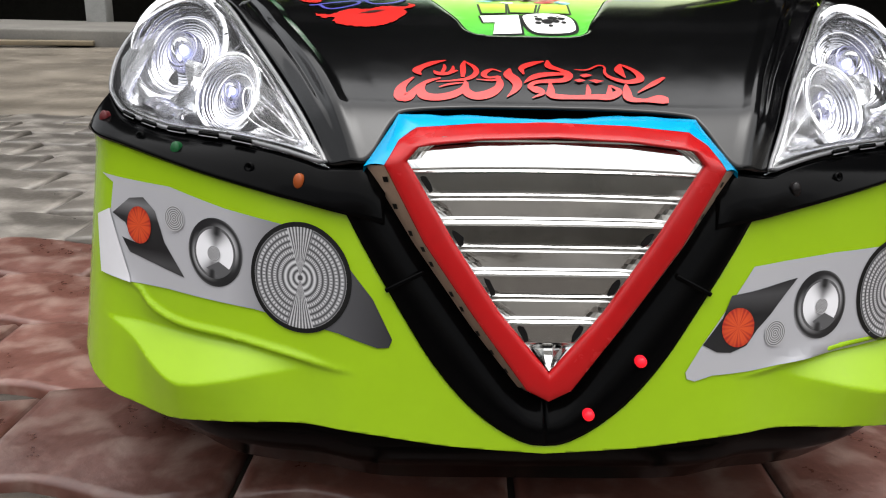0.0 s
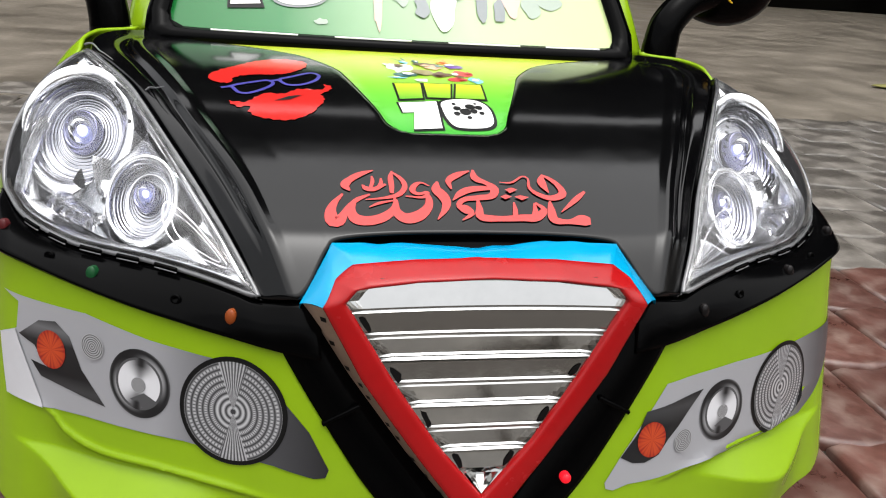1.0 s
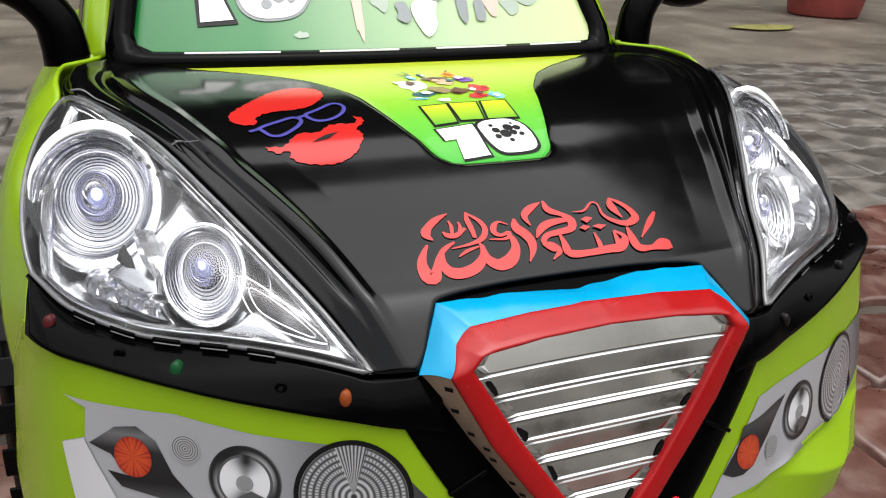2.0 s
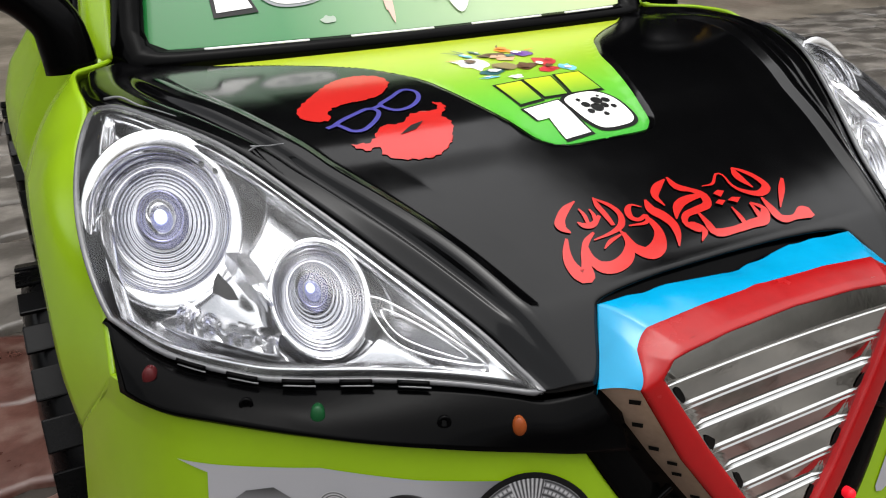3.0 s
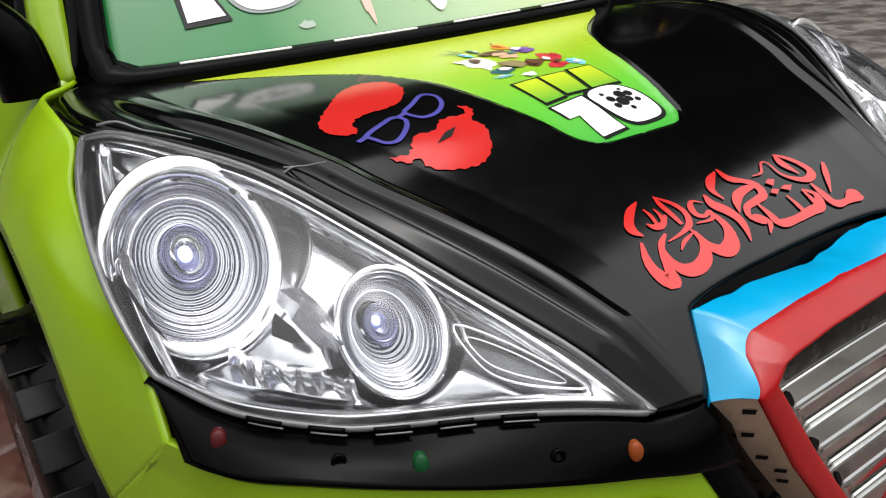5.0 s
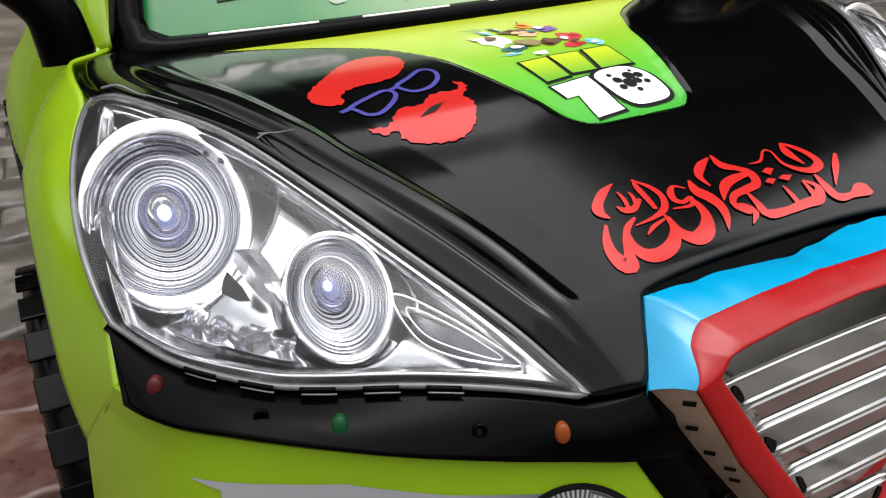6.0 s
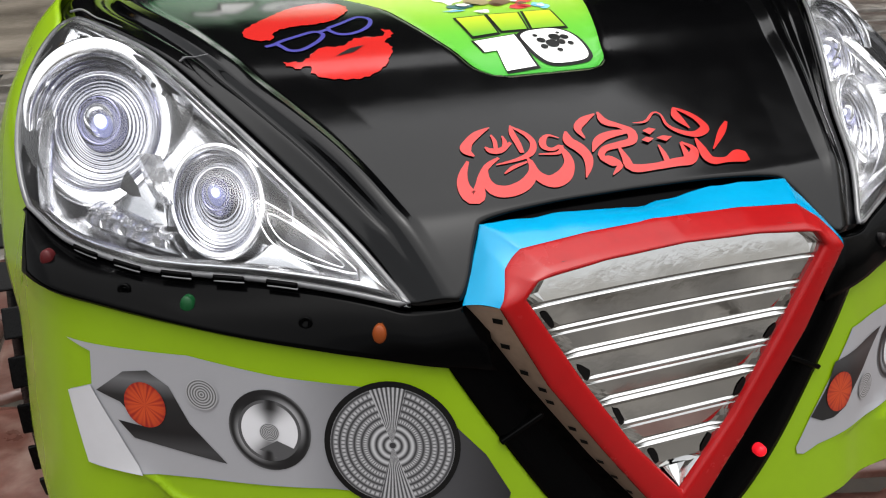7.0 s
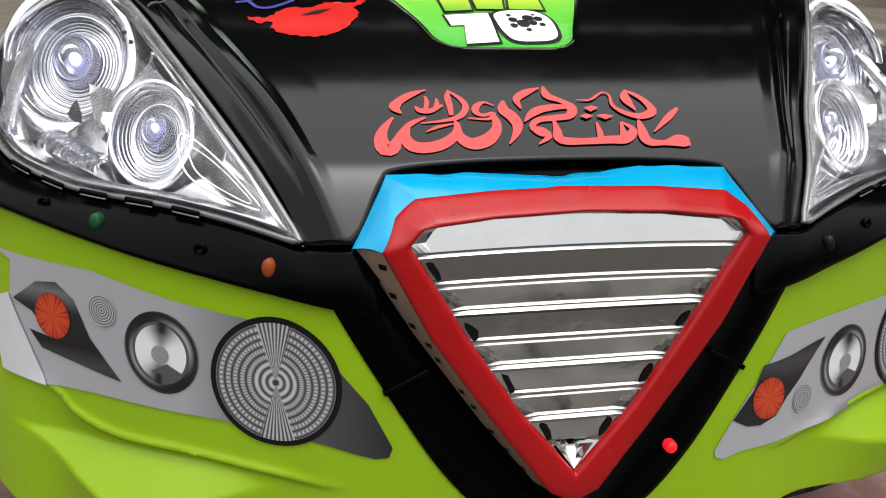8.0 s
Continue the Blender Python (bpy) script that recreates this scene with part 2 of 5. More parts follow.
def clear_cover(name):
    """Clear moulded plastic: see-through, glossy at a slant."""
    m = bpy.data.materials.new(name)
    m.use_nodes = True
    n, l = m.node_tree.nodes, m.node_tree.links
    n.remove(n["Principled BSDF"])
    through_, gloss, mix, fres = n.new("ShaderNodeBsdfTransparent"), n.new("ShaderNodeBsdfGlossy"), n.new("ShaderNodeMixShader"), n.new("ShaderNodeFresnel")
    through_.inputs[0].default_value = (0.96, 0.97, 0.98, 1)
    gloss.inputs["Roughness"].default_value = 0.05
    fres.inputs[0].default_value = 1.45
    co, tex, b = n.new("ShaderNodeTexCoord"), n.new("ShaderNodeTexNoise"), n.new("ShaderNodeBump")
    tex.inputs["Scale"].default_value = 45
    b.inputs["Strength"].default_value, b.inputs["Distance"].default_value = 0.12, 0.002
    l.new(co.outputs["Object"], tex.inputs["Vector"])
    l.new(tex.outputs["Fac"], b.inputs["Height"])
    l.new(b.outputs[0], gloss.inputs["Normal"])
    l.new(b.outputs[0], fres.inputs["Normal"])
    l.new(fres.outputs[0], mix.inputs[0])
    l.new(through_.outputs[0], mix.inputs[1])
    l.new(gloss.outputs[0], mix.inputs[2])
    # A little white is mixed in as haze to brighten what lies behind.
    white_veil, dull = n.new("ShaderNodeMixShader"), n.new("ShaderNodeBsdfDiffuse")
    dull.inputs[0].default_value = (0.9, 0.9, 0.92, 1)
    white_veil.inputs[0].default_value = 0.02
    l.new(mix.outputs[0], white_veil.inputs[1])
    l.new(dull.outputs[0], white_veil.inputs[2])
    l.new(white_veil.outputs[0], n["Material Output"].inputs[0])
    return m


CLEAR = clear_cover("clear_lamp_cover")


def scuffed_flange(name):
    """The cover's glued edge: half clear, half scuffed grey, with pale flecks."""
    m = mat(name, (0.30, 0.31, 0.30), 0.22, vary=0.3, scale=40, fine=220, bump=0.5, dirt=(0.85, 0.86, 0.84), dirt_amount=0.4)
    n, l = m.node_tree.nodes, m.node_tree.links
    clear, mix, co, tex, cut = n.new("ShaderNodeBsdfTransparent"), n.new("ShaderNodeMixShader"), n.new("ShaderNodeTexCoord"), n.new("ShaderNodeTexNoise"), n.new("ShaderNodeMapRange")
    tex.inputs["Scale"].default_value, tex.inputs["Detail"].default_value = 60, 6
    l.new(co.outputs["Object"], tex.inputs["Vector"])
    l.new(tex.outputs["Fac"], cut.inputs[0])
    cut.inputs[1].default_value, cut.inputs[2].default_value = 0.35, 0.7
    cut.inputs[3].default_value, cut.inputs[4].default_value = 0.05, 0.42
    l.new(cut.outputs[0], mix.inputs[0])
    l.new(clear.outputs[0], mix.inputs[1])
    l.new(n["Principled BSDF"].outputs[0], mix.inputs[2])
    l.new(mix.outputs[0], n["Material Output"].inputs[0])
    return m


FLANGE = scuffed_flange("scuffed_cover_edge")


def glowing(name, colour, power):
    m = bpy.data.materials.new(name)
    m.use_nodes = True
    p = m.node_tree.nodes["Principled BSDF"]
    p.inputs["Base Color"].default_value = (*colour, 1)
    p.inputs["Roughness"].default_value = 0.4
    p.inputs["Specular IOR Level"].default_value = 0.2
    p.inputs["Emission Color"].default_value = (*colour, 1)
    p.inputs["Emission Strength"].default_value = power
    return m


LED_RED = glowing("lit_red_led", (0.7, 0.01, 0.02), 0.35)
LED_GREEN = glowing("lit_green_led", (0.004, 0.045, 0.013), 0.05)
LED_AMBER = glowing("lit_amber_led", (0.17, 0.036, 0.007), 0.08)
LED_DIM = glowing("dim_red_led", (0.055, 0.006, 0.007), 0.04)
LED_OFF = mat("unlit_led", (0.006, 0.005, 0.005), 0.25, spec=0.15, bump=0)
LAMP_WHITE = glowing("white_lamp_led", (0.75, 0.80, 1.0), 0.7)


# ---- building tools ----
def part(name, bm, material, parent=None, label="", flat=False, face=None):
    """Links a bmesh as one mesh object, under a thing or part if one is given."""
    if face is not None:
        bm.normal_update()
        if sum((f.normal * f.calc_area() for f in bm.faces), Vector()).dot(Vector(face)) < 0:
            bmesh.ops.reverse_faces(bm, faces=bm.faces)
    me = bpy.data.meshes.new(name)
    bm.to_mesh(me)
    bm.free()
    if not flat:
        me.shade_smooth()
    for m in material if isinstance(material, (list, tuple)) else [material]:
        me.materials.append(m)
    ob = new(name, me)
    ob.parent = parent
    if label:
        tagged(ob, label)
    return ob


def thing(name, label, category, group="", at=(0, 0, 0)):
    ob = new(name)
    ob.location = at
    ob.empty_display_size = 0.05
    return tagged(ob, label, category, group)


def thick(ob, depth, offset=-1):
    m = ob.modifiers.new("thickness", "SOLIDIFY")
    m.thickness, m.offset = depth, offset
    return ob


def grid(rows, closed_u=False, closed_v=False, bm=None):
    """A quad sheet from rows of points."""
    bm = bm or bmesh.new()
    vs = [[bm.verts.new(tuple(p)) for p in r] for r in rows]
    nv, nu = len(vs), len(vs[0])
    for j in range(nv if closed_v else nv - 1):
        for i in range(nu if closed_u else nu - 1):
            q = [vs[j][i], vs[j][(i + 1) % nu], vs[(j + 1) % nv][(i + 1) % nu], vs[(j + 1) % nv][i]]
            try:
                bm.faces.new(q)
            except ValueError:
                pass
    return bm


def sheet(outline, place, step=0.005, centre=(0, 0), unit=1.0, rise=None):
    """A flat outline (a, b) cut into small cells and laid on a curved surface by place(a, b). The flat plan stays as UV."""
    bm = bmesh.new()
    f = bm.faces.new([bm.verts.new((a, b, 0)) for a, b in outline])
    bmesh.ops.triangulate(bm, faces=[f])
    o = np.array(outline)
    for axis in (0, 1):
        lo, hi = o[:, axis].min(), o[:, axis].max()
        gap = rise if rise and axis else step
        for c in np.arange(math.ceil(lo / gap) * gap, hi, gap):
            co, no = [0, 0, 0], [0, 0, 0]
            co[axis], no[axis] = float(c), 1
            bmesh.ops.bisect_plane(bm, geom=bm.verts[:] + bm.edges[:] + bm.faces[:], plane_co=co, plane_no=no, dist=1e-7)
    uv = bm.loops.layers.uv.new("plan")
    for f in bm.faces:
        for lp in f.loops:
            lp[uv].uv = ((lp.vert.co.x - centre[0]) / unit, (lp.vert.co.y - centre[1]) / unit)
    for v in bm.verts:
        v.co = Vector(place(v.co.x, v.co.y))
    return bm


def closed_curve(ctrl, n=60):
    c = list(ctrl)
    pts = spline(c[-2:] + c + c[:2], 400)
    a = np.argmin(np.linalg.norm(pts[:200] - np.array(c[0]), axis=1))
    b = 200 + np.argmin(np.linalg.norm(pts[200:] - np.array(c[0]), axis=1))
    keep = pts[a:b]
    return [tuple(p) for p in keep[np.linspace(0, len(keep) - 1, n + 1).astype(int)[:-1]]]


def ribbon_outline(stroke, n=40):
    """The outline of a pen stroke from (x, y, width) knots."""
    p = spline(stroke, n)
    d = np.gradient(p[:, :2], axis=0)
    d /= np.linalg.norm(d, axis=1)[:, None] + 1e-9
    side = np.stack([-d[:, 1], d[:, 0]], 1) * np.maximum(p[:, 2:3], 0.0002) / 2
    return p[:, :2] + side, p[:, :2] - side


def ribbon(stroke, place, n=40, bm=None):
    a, b = ribbon_outline(stroke, n)
    m = (a + b) / 2
    return grid([[place(*q) for q in r] for r in (a, (a + m) / 2, m, (b + m) / 2, b)], bm=bm)


def disc(centre, rx, ry, place, rings=10, seg=48, inner=0.0):
    """A disc (or ring) laid on a surface, UV from -1 to 1 across it."""
    bm = bmesh.new()
    uv = bm.loops.layers.uv.new("plan")
    flat_ = {}
    rows = []
    for k in range(rings + 1):
        f = inner + (1 - inner) * k / rings
        row = []
        for i in range(seg):
            a = 2 * math.pi * i / seg
            q = (max(f, 0.001) * math.cos(a), max(f, 0.001) * math.sin(a))
            v = bm.verts.new(place(centre[0] + rx * q[0], centre[1] + ry * q[1]))
            flat_[v] = q
            row.append(v)
        rows.append(row)
    for k in range(rings):
        for i in range(seg):
            bm.faces.new([rows[k][i], rows[k][(i + 1) % seg], rows[k + 1][(i + 1) % seg], rows[k + 1][i]])
    for f in bm.faces:
        for lp in f.loops:
            lp[uv].uv = flat_[lp.vert]
    return bm


def tube(path, radius, seg=10, closed=False, squash=1.0, up=(0, 0, 1), bm=None):
    """A rod along a path; radius may change along it."""
    p = np.array(path, float)
    n = len(p)
    rad = np.broadcast_to(np.array(radius, float), (n,))
    rows = []
    for i in range(n):
        d = p[(i + 1) % n] - p[i - 1] if closed else p[min(i + 1, n - 1)] - p[max(i - 1, 0)]
        d = Vector(d).normalized()
        s = d.cross(Vector(up))
        s = s.normalized() if s.length > 1e-4 else d.orthogonal().normalized()
        t = s.cross(d)
        rows.append([Vector(p[i]) + (s * math.cos(a) + t * math.sin(a) * squash) * float(rad[i]) for a in np.linspace(0, 2 * math.pi, seg, endpoint=False)])
    bm = grid(rows, closed_u=True, closed_v=closed, bm=bm)
    if not closed:
        bm.verts.ensure_lookup_table()
        total = n * seg
        start = len(bm.verts) - total
        for k in (start, start + total - seg):
            bm.faces.new([bm.verts[k + i] for i in range(seg)])
    bmesh.ops.recalc_face_normals(bm, faces=bm.faces)
    return bm


def box(size, at=(0, 0, 0), bevel=0.0, turn=None, bm=None):
    b = bmesh.new()
    bmesh.ops.create_cube(b, size=1, matrix=Matrix.Diagonal((*size, 1)))
    if bevel:
        bmesh.ops.bevel(b, geom=b.edges[:], offset=bevel, segments=2, affect="EDGES", profile=0.6)
    m = Matrix.Translation(at) @ (turn.to_4x4() if turn else Matrix())
    bmesh.ops.transform(b, matrix=m, verts=b.verts)
    if bm is None:
        return b
    tmp = bpy.data.meshes.new("join")
    b.to_mesh(tmp)
    b.free()
    bm.from_mesh(tmp)
    bpy.data.meshes.remove(tmp)
    return bm


def lathe(profile, seg=40, m=None):
    """Turns (radius, height) round z, then sets it by the pose m."""
    bm = grid([[(r * math.cos(a), r * math.sin(a), h) for a in np.linspace(0, 2 * math.pi, seg, endpoint=False)] for r, h in profile], closed_u=True)
    bmesh.ops.recalc_face_normals(bm, faces=bm.faces)
    if m is not None:
        bmesh.ops.transform(bm, matrix=m, verts=bm.verts)
    return bm


def facing(at, normal):
    return Matrix.Translation(at) @ Vector(normal).to_track_quat("Z", "Y").to_matrix().to_4x4()


# ---- shapes of the toy car ----
def spline(ctrl, n):
    """Points evenly spaced along a smooth curve through the control points."""
    c = np.array(ctrl, float)
    p = np.vstack([2 * c[0] - c[1], c, 2 * c[-1] - c[-2]])
    out = []
    for i in range(1, len(p) - 2):
        a, b, d, e = p[i - 1], p[i], p[i + 1], p[i + 2]
        for t in np.linspace(0, 1, 24, endpoint=False):
            out.append(0.5 * (2 * b + (d - a) * t + (2 * a - 5 * b + 4 * d - e) * t * t + (3 * b - a - 3 * d + e) * t ** 3))
    out.append(c[-1])
    out = np.array(out)
    run = np.r_[0, np.cumsum(np.linalg.norm(np.diff(out, axis=0), axis=1))]
    want = np.linspace(0, run[-1], n)
    return np.stack([np.interp(want, run, out[:, k]) for k in range(out.shape[1])], axis=1)


def smooth(a, b, x):
    t = np.clip((x - a) / (b - a), 0, 1)
    return t * t * (3 - 2 * t)


# The bonnet: a crowned sheet between the two headlights, in half-width coordinates.
CROWN = spline([(0.0, 0.302), (0.011, 0.314), (0.04, 0.341), (0.057, 0.350), (0.1, 0.368), (0.135, 0.380), (0.17, 0.390), (0.2, 0.400), (0.25, 0.411), (0.3, 0.416), (0.36, 0.416), (0.43, 0.412), (0.46, 0.410)], 200)
EDGE = spline([(0.137, 0.023, 0.313), (0.156, 0.055, 0.337), (0.178, 0.099, 0.357), (0.204, 0.145, 0.380), (0.233, 0.198, 0.403), (0.258, 0.243, 0.412), (0.283, 0.292, 0.416), (0.2935, 0.335, 0.418), (0.2925, 0.372, 0.4195), (0.2890, 0.395, 0.4195), (0.2745, 0.414, 0.419), (0.262, 0.430, 0.418)], 200)
LIP = spline([(0.0, 0.047), (0.05, 0.046), (0.088, 0.042), (0.097, 0.035), (0.109, 0.016), (0.118, 0.013), (0.137, 0.023)], 120)
GREEN = spline([(0.155, 0.0), (0.156, 0.03), (0.162, 0.04), (0.17, 0.046), (0.185, 0.051), (0.21, 0.060), (0.24, 0.070), (0.265, 0.078), (0.29, 0.092), (0.31, 0.105), (0.335, 0.130), (0.36, 0.160), (0.38, 0.185), (0.42, 0.222)], 200)


def crown(y):
    return np.interp(y, CROWN[:, 0], CROWN[:, 1])


def bonnet(u, v):
    """u: 0 at the middle to 1 at the headlight's edge; v: 0 at the front to 1 at the windscreen."""
    k = v * (len(EDGE) - 1)
    ex, ey, ez = (np.interp(k, np.arange(len(EDGE)), EDGE[:, i]) for i in range(3))
    lip = np.interp(0.137 * u, LIP[:, 0], LIP[:, 1])
    x = u * ex
    y = lip + (ey - EDGE[0, 1]) / (0.430 - EDGE[0, 1]) * (0.430 - lip)
    z = crown(y) + smooth(0.84, 1.0, u) * (ez - crown(ey))
    fade = smooth(0.0, 0.2, v) * smooth(0.94, 0.74, v)
    z = z + np.interp(u, [0.0, 0.70, 0.80, 0.832, 0.842, 0.868, 0.884, 0.896, 0.914, 0.926, 1.0], [0, 0, 0.0010, 0.0042, 0.0044, 0.0036, -0.0012, -0.0016, 0.0014, 0.0016, 0.0002]) * fade
    z = z - 0.006 * smooth(0.972, 0.984, u) * smooth(0.02, 0.10, v)
    gw = np.interp(y, GREEN[:, 0], GREEN[:, 1], left=-0.02)
    z = z - 0.004 * smooth(0.004, -0.004, x - gw) * smooth(0.148, 0.160, y)
    return x, y, z


def bonnet_z(x, y):
    """Height of the bonnet over a point of the plan."""
    x = abs(x)
    u, v = 0.5, 0.5
    for _ in range(8):
        lip = np.interp(0.137 * u, LIP[:, 0], LIP[:, 1])
        ey = EDGE[0, 1] + (y - lip) / (0.430 - lip) * (0.430 - EDGE[0, 1])
        v = np.clip(np.interp(ey, EDGE[:, 1], np.linspace(0, 1, len(EDGE))), 0, 1)
        ex = np.interp(v * (len(EDGE) - 1), np.arange(len(EDGE)), EDGE[:, 0])
        u = min(1.0, x / ex)
    return bonnet(u, v)[2]



PLAN = spline([(0.0, -0.004), (0.06, -0.004), (0.1, -0.003), (0.126, 0.0), (0.15, 0.008), (0.18, 0.017), (0.21, 0.028), (0.24, 0.042), (0.265, 0.056), (0.288, 0.072), (0.304, 0.092), (0.317, 0.123), (0.327, 0.16), (0.333, 0.19)], 240)
RUN = np.r_[0, np.cumsum(np.linalg.norm(np.diff(PLAN, axis=0), axis=1))]
LEDGE = spline([(0.0, 0.187), (0.135, 0.187), (0.17, 0.183), (0.20, 0.176), (0.218, 0.1715), (0.233, 0.1705), (0.253, 0.178), (0.287, 0.1962), (0.34, 0.1966)], 120)
ROLL = spline([(0.0, 0.185), (0.121, 0.190), (0.164, 0.196), (0.202, 0.201), (0.235, 0.203), (0.257, 0.210), (0.269, 0.222), (0.29, 0.224), (0.34, 0.224)], 120)


def along(x):
    """How far round the bumper a point x from the middle lies."""
    return math.copysign(float(np.interp(abs(x), PLAN[:, 0], RUN)), x)


def bumper(s, z, off=0.0):
    """The bumper's skin: s runs round it from the middle, z is the height, off stands proud."""
    a = min(abs(s), RUN[-1])
    x, y = np.interp(a, RUN, PLAN[:, 0]), np.interp(a, RUN, PLAN[:, 1])
    x2, y2 = np.interp(min(a + 0.002, RUN[-1]), RUN, PLAN[:, 0]), np.interp(min(a + 0.002, RUN[-1]), RUN, PLAN[:, 1])
    x1, y1 = np.interp(max(a - 0.002, 0), RUN, PLAN[:, 0]), np.interp(max(a - 0.002, 0), RUN, PLAN[:, 1])
    t = np.array([x2 - x1, y2 - y1])
    t /= np.linalg.norm(t)
    upper = 0.197
    crease = float(np.interp(x, LEDGE[:, 0], LEDGE[:, 1]))
    reach = 0.62 * max(0.0, upper - crease) * smooth(0.135, 0.2, x)
    out = reach * np.clip((upper - z) / max(upper - crease, 1e-4), 0, 1)
    out *= 1 - 0.6 * np.clip((crease - z) / (crease - 0.135), 0, 1)
    roll = float(np.interp(x, ROLL[:, 0], ROLL[:, 1]))
    foot = min(upper, roll - 0.003)
    out += (0.0018 * math.exp(-((z - roll) / 0.0026) ** 2) - 0.0026 * float(smooth(roll, foot, z))) * float(smooth(0.11, 0.17, x) * smooth(0.285, 0.262, x))
    out += off
    flare = 0.12 * max(0.0, 0.30 - z) * smooth(0.25, 0.32, x)
    px = x + t[1] * out + flare
    py = y - t[0] * out + 0.2 * (z - 0.25) * float(smooth(0.34, 0.28, x))
    return math.copysign(px, s), py, z


def bonnet_at(x, y, off=0.0008):
    return x, y, float(bonnet_z(x, y)) + off


BELT = spline([(0.126, 0.2900), (0.156, 0.2950), (0.189, 0.3015), (0.222, 0.3080), (0.262, 0.3160), (0.288, 0.3200), (0.319, 0.3210)], 60)
VEE = spline([(0.0, 0.1465), (0.012, 0.148), (0.03, 0.157), (0.051, 0.174), (0.072, 0.199), (0.093, 0.232), (0.111, 0.262), (0.126, 0.289)], 60)
HEM = spline([(0.0, 0.1415), (0.057, 0.1455), (0.128, 0.153), (0.203, 0.148), (0.245, 0.1415), (0.270, 0.1425), (0.292, 0.148), (0.312, 0.160), (0.333, 0.178)], 80)


car = thing("toy_car", "lime green and black plastic ride-on toy car on red pavers", "toy car")

# bumper
ring_pts = [(along(x), z - 0.002) for x, z in BELT] + [(RUN[-1] - 0.001, 0.26)]
ring_pts += [(along(x), z) for x, z in HEM[::-1]]
half = ring_pts
other = [(-a, b) for a, b in half[::-1]][1:]
bottom_v = [(-along(x), z) for x, z in VEE[::-1]][1:] + [(along(x), z) for x, z in VEE][1:-1]
bm = sheet(half + other + bottom_v, bumper, 0.0036, rise=0.0016)
thick(part("bumper", bm, LIME, car, "lime green moulded front bumper", face=(0, -1, 0)), 0.004)

# bonnet
us = np.concatenate([np.linspace(0, 0.7, 60), np.linspace(0.7, 1, 60)[1:]])
us = np.concatenate([-us[::-1][:-1], us])
rows = []
for v in np.linspace(0, 1, 130):
    r = []
    for u in us:
        x, y, z = bonnet(abs(u), v)
        r.append((math.copysign(x, u), y, z))
    rows.append(r)
hood = part("bonnet", grid(rows), BLACK, car, "glossy black bonnet with a raised crease beside each lamp", face=(0, 0, 1))
thick(hood, 0.003)

# green printed panel on the bonnet
left_side = [(-w, y) for y, w in GREEN]
right_side = [(w, y) for y, w in GREEN[::-1]]
bm = sheet(left_side[::-1][:-1] + right_side[::-1][1:], bonnet_at, 0.006)
part("bonnet_panel", bm, GREEN_PRINT, hood, "yellow-green graded sticker panel", face=(0, 0, 1))


def bonnet_sheet(name, outline, material, lift, label=""):
    return part(name, sheet(outline, lambda a, b: bonnet_at(a, b, lift), 0.006), material, hood, label, face=(0, 0, 1))


def mm(pts):
    return [tuple(c / 1000 for c in p) for p in pts]


# red calligraphy
STROKES = []
STROKES.append([(-84.7, 80.0, 1.3), (-90.5, 71.5, 4.0), (-93.2, 63.7, 6.3), (-91.9, 55.9, 8.9), (-88.2, 55.8, 7.3), (-84.8, 61.7, 4.6), (-81.3, 68.5, 3.0), (-74.9, 75.2, 3.0), (-66.8, 79.7, 1.3)])
STROKES.append([(-76.9, 73.7, 1.7), (-79.8, 65.0, 4.6), (-77.5, 57.8, 7.3), (-69.6, 56.0, 6.9), (-59.9, 59.1, 6.3), (-52.5, 65.9, 4.6), (-50.4, 72.5, 3.0), (-50.9, 76.9, 1.3)])
STROKES.append([(-49.7, 75.0, 1.7), (-50.7, 64.8, 5.6), (-45.1, 58.5, 7.6), (-36.3, 61.0, 7.6), (-29.4, 68.5, 5.3), (-27.7, 76.3, 4.0), (-29.3, 82.9, 2.0)])
STROKES.append([(-50.0, 103.6, 1.0), (-51.5, 96.7, 3.3), (-51.6, 88.8, 3.3), (-52.1, 81.2, 2.3)])
STROKES.append([(-49.9, 102.3, 1.3), (-44.1, 94.9, 3.0), (-42.8, 87.2, 3.3), (-47.7, 80.0, 3.3), (-57.2, 76.6, 2.0), (-70.1, 74.8, 0.7)])
STROKES.append([(-25.9, 88.9, 0.7), (-31.4, 92.0, 1.7), (-36.3, 88.5, 3.6), (-37.8, 83.5, 3.6), (-34.0, 80.8, 2.3), (-27.6, 82.6, 2.3), (-31.6, 77.7, 2.0), (-43.2, 78.5, 0.8)])
STROKES.append([(-68.1, 67.9, 0.7), (-61.4, 71.5, 2.0), (-52.1, 74.1, 1.0)])
STROKES.append([(-71.3, 88.8, 1.0), (-69.0, 85.4, 3.6), (-63.3, 84.9, 3.3), (-55.5, 89.7, 1.7)])
STROKES.append([(-64.3, 97.7, 1.0), (-64.1, 92.4, 2.3), (-66.0, 85.7, 2.0)])
STROKES.append([(-58.2, 95.7, 1.0), (-58.6, 90.7, 2.3), (-61.0, 86.1, 2.0)])
STROKES.append([(-62.8, 103.7, 0.7), (-71.7, 99.5, 4.0), (-79.3, 93.6, 4.6), (-82.7, 88.1, 5.6), (-79.9, 82.8, 1.0)])
STROKES.append([(-19.8, 93.2, 1.3), (-21.3, 85.4, 6.3), (-17.9, 79.4, 6.9), (-16.4, 72.5, 5.6), (-18.9, 65.3, 3.6), (-24.3, 57.6, 0.7)])
STROKES.append([(4.8, 105.1, 1.0), (-4.4, 100.7, 4.6), (-11.5, 94.3, 4.0), (-11.0, 85.9, 1.0)])
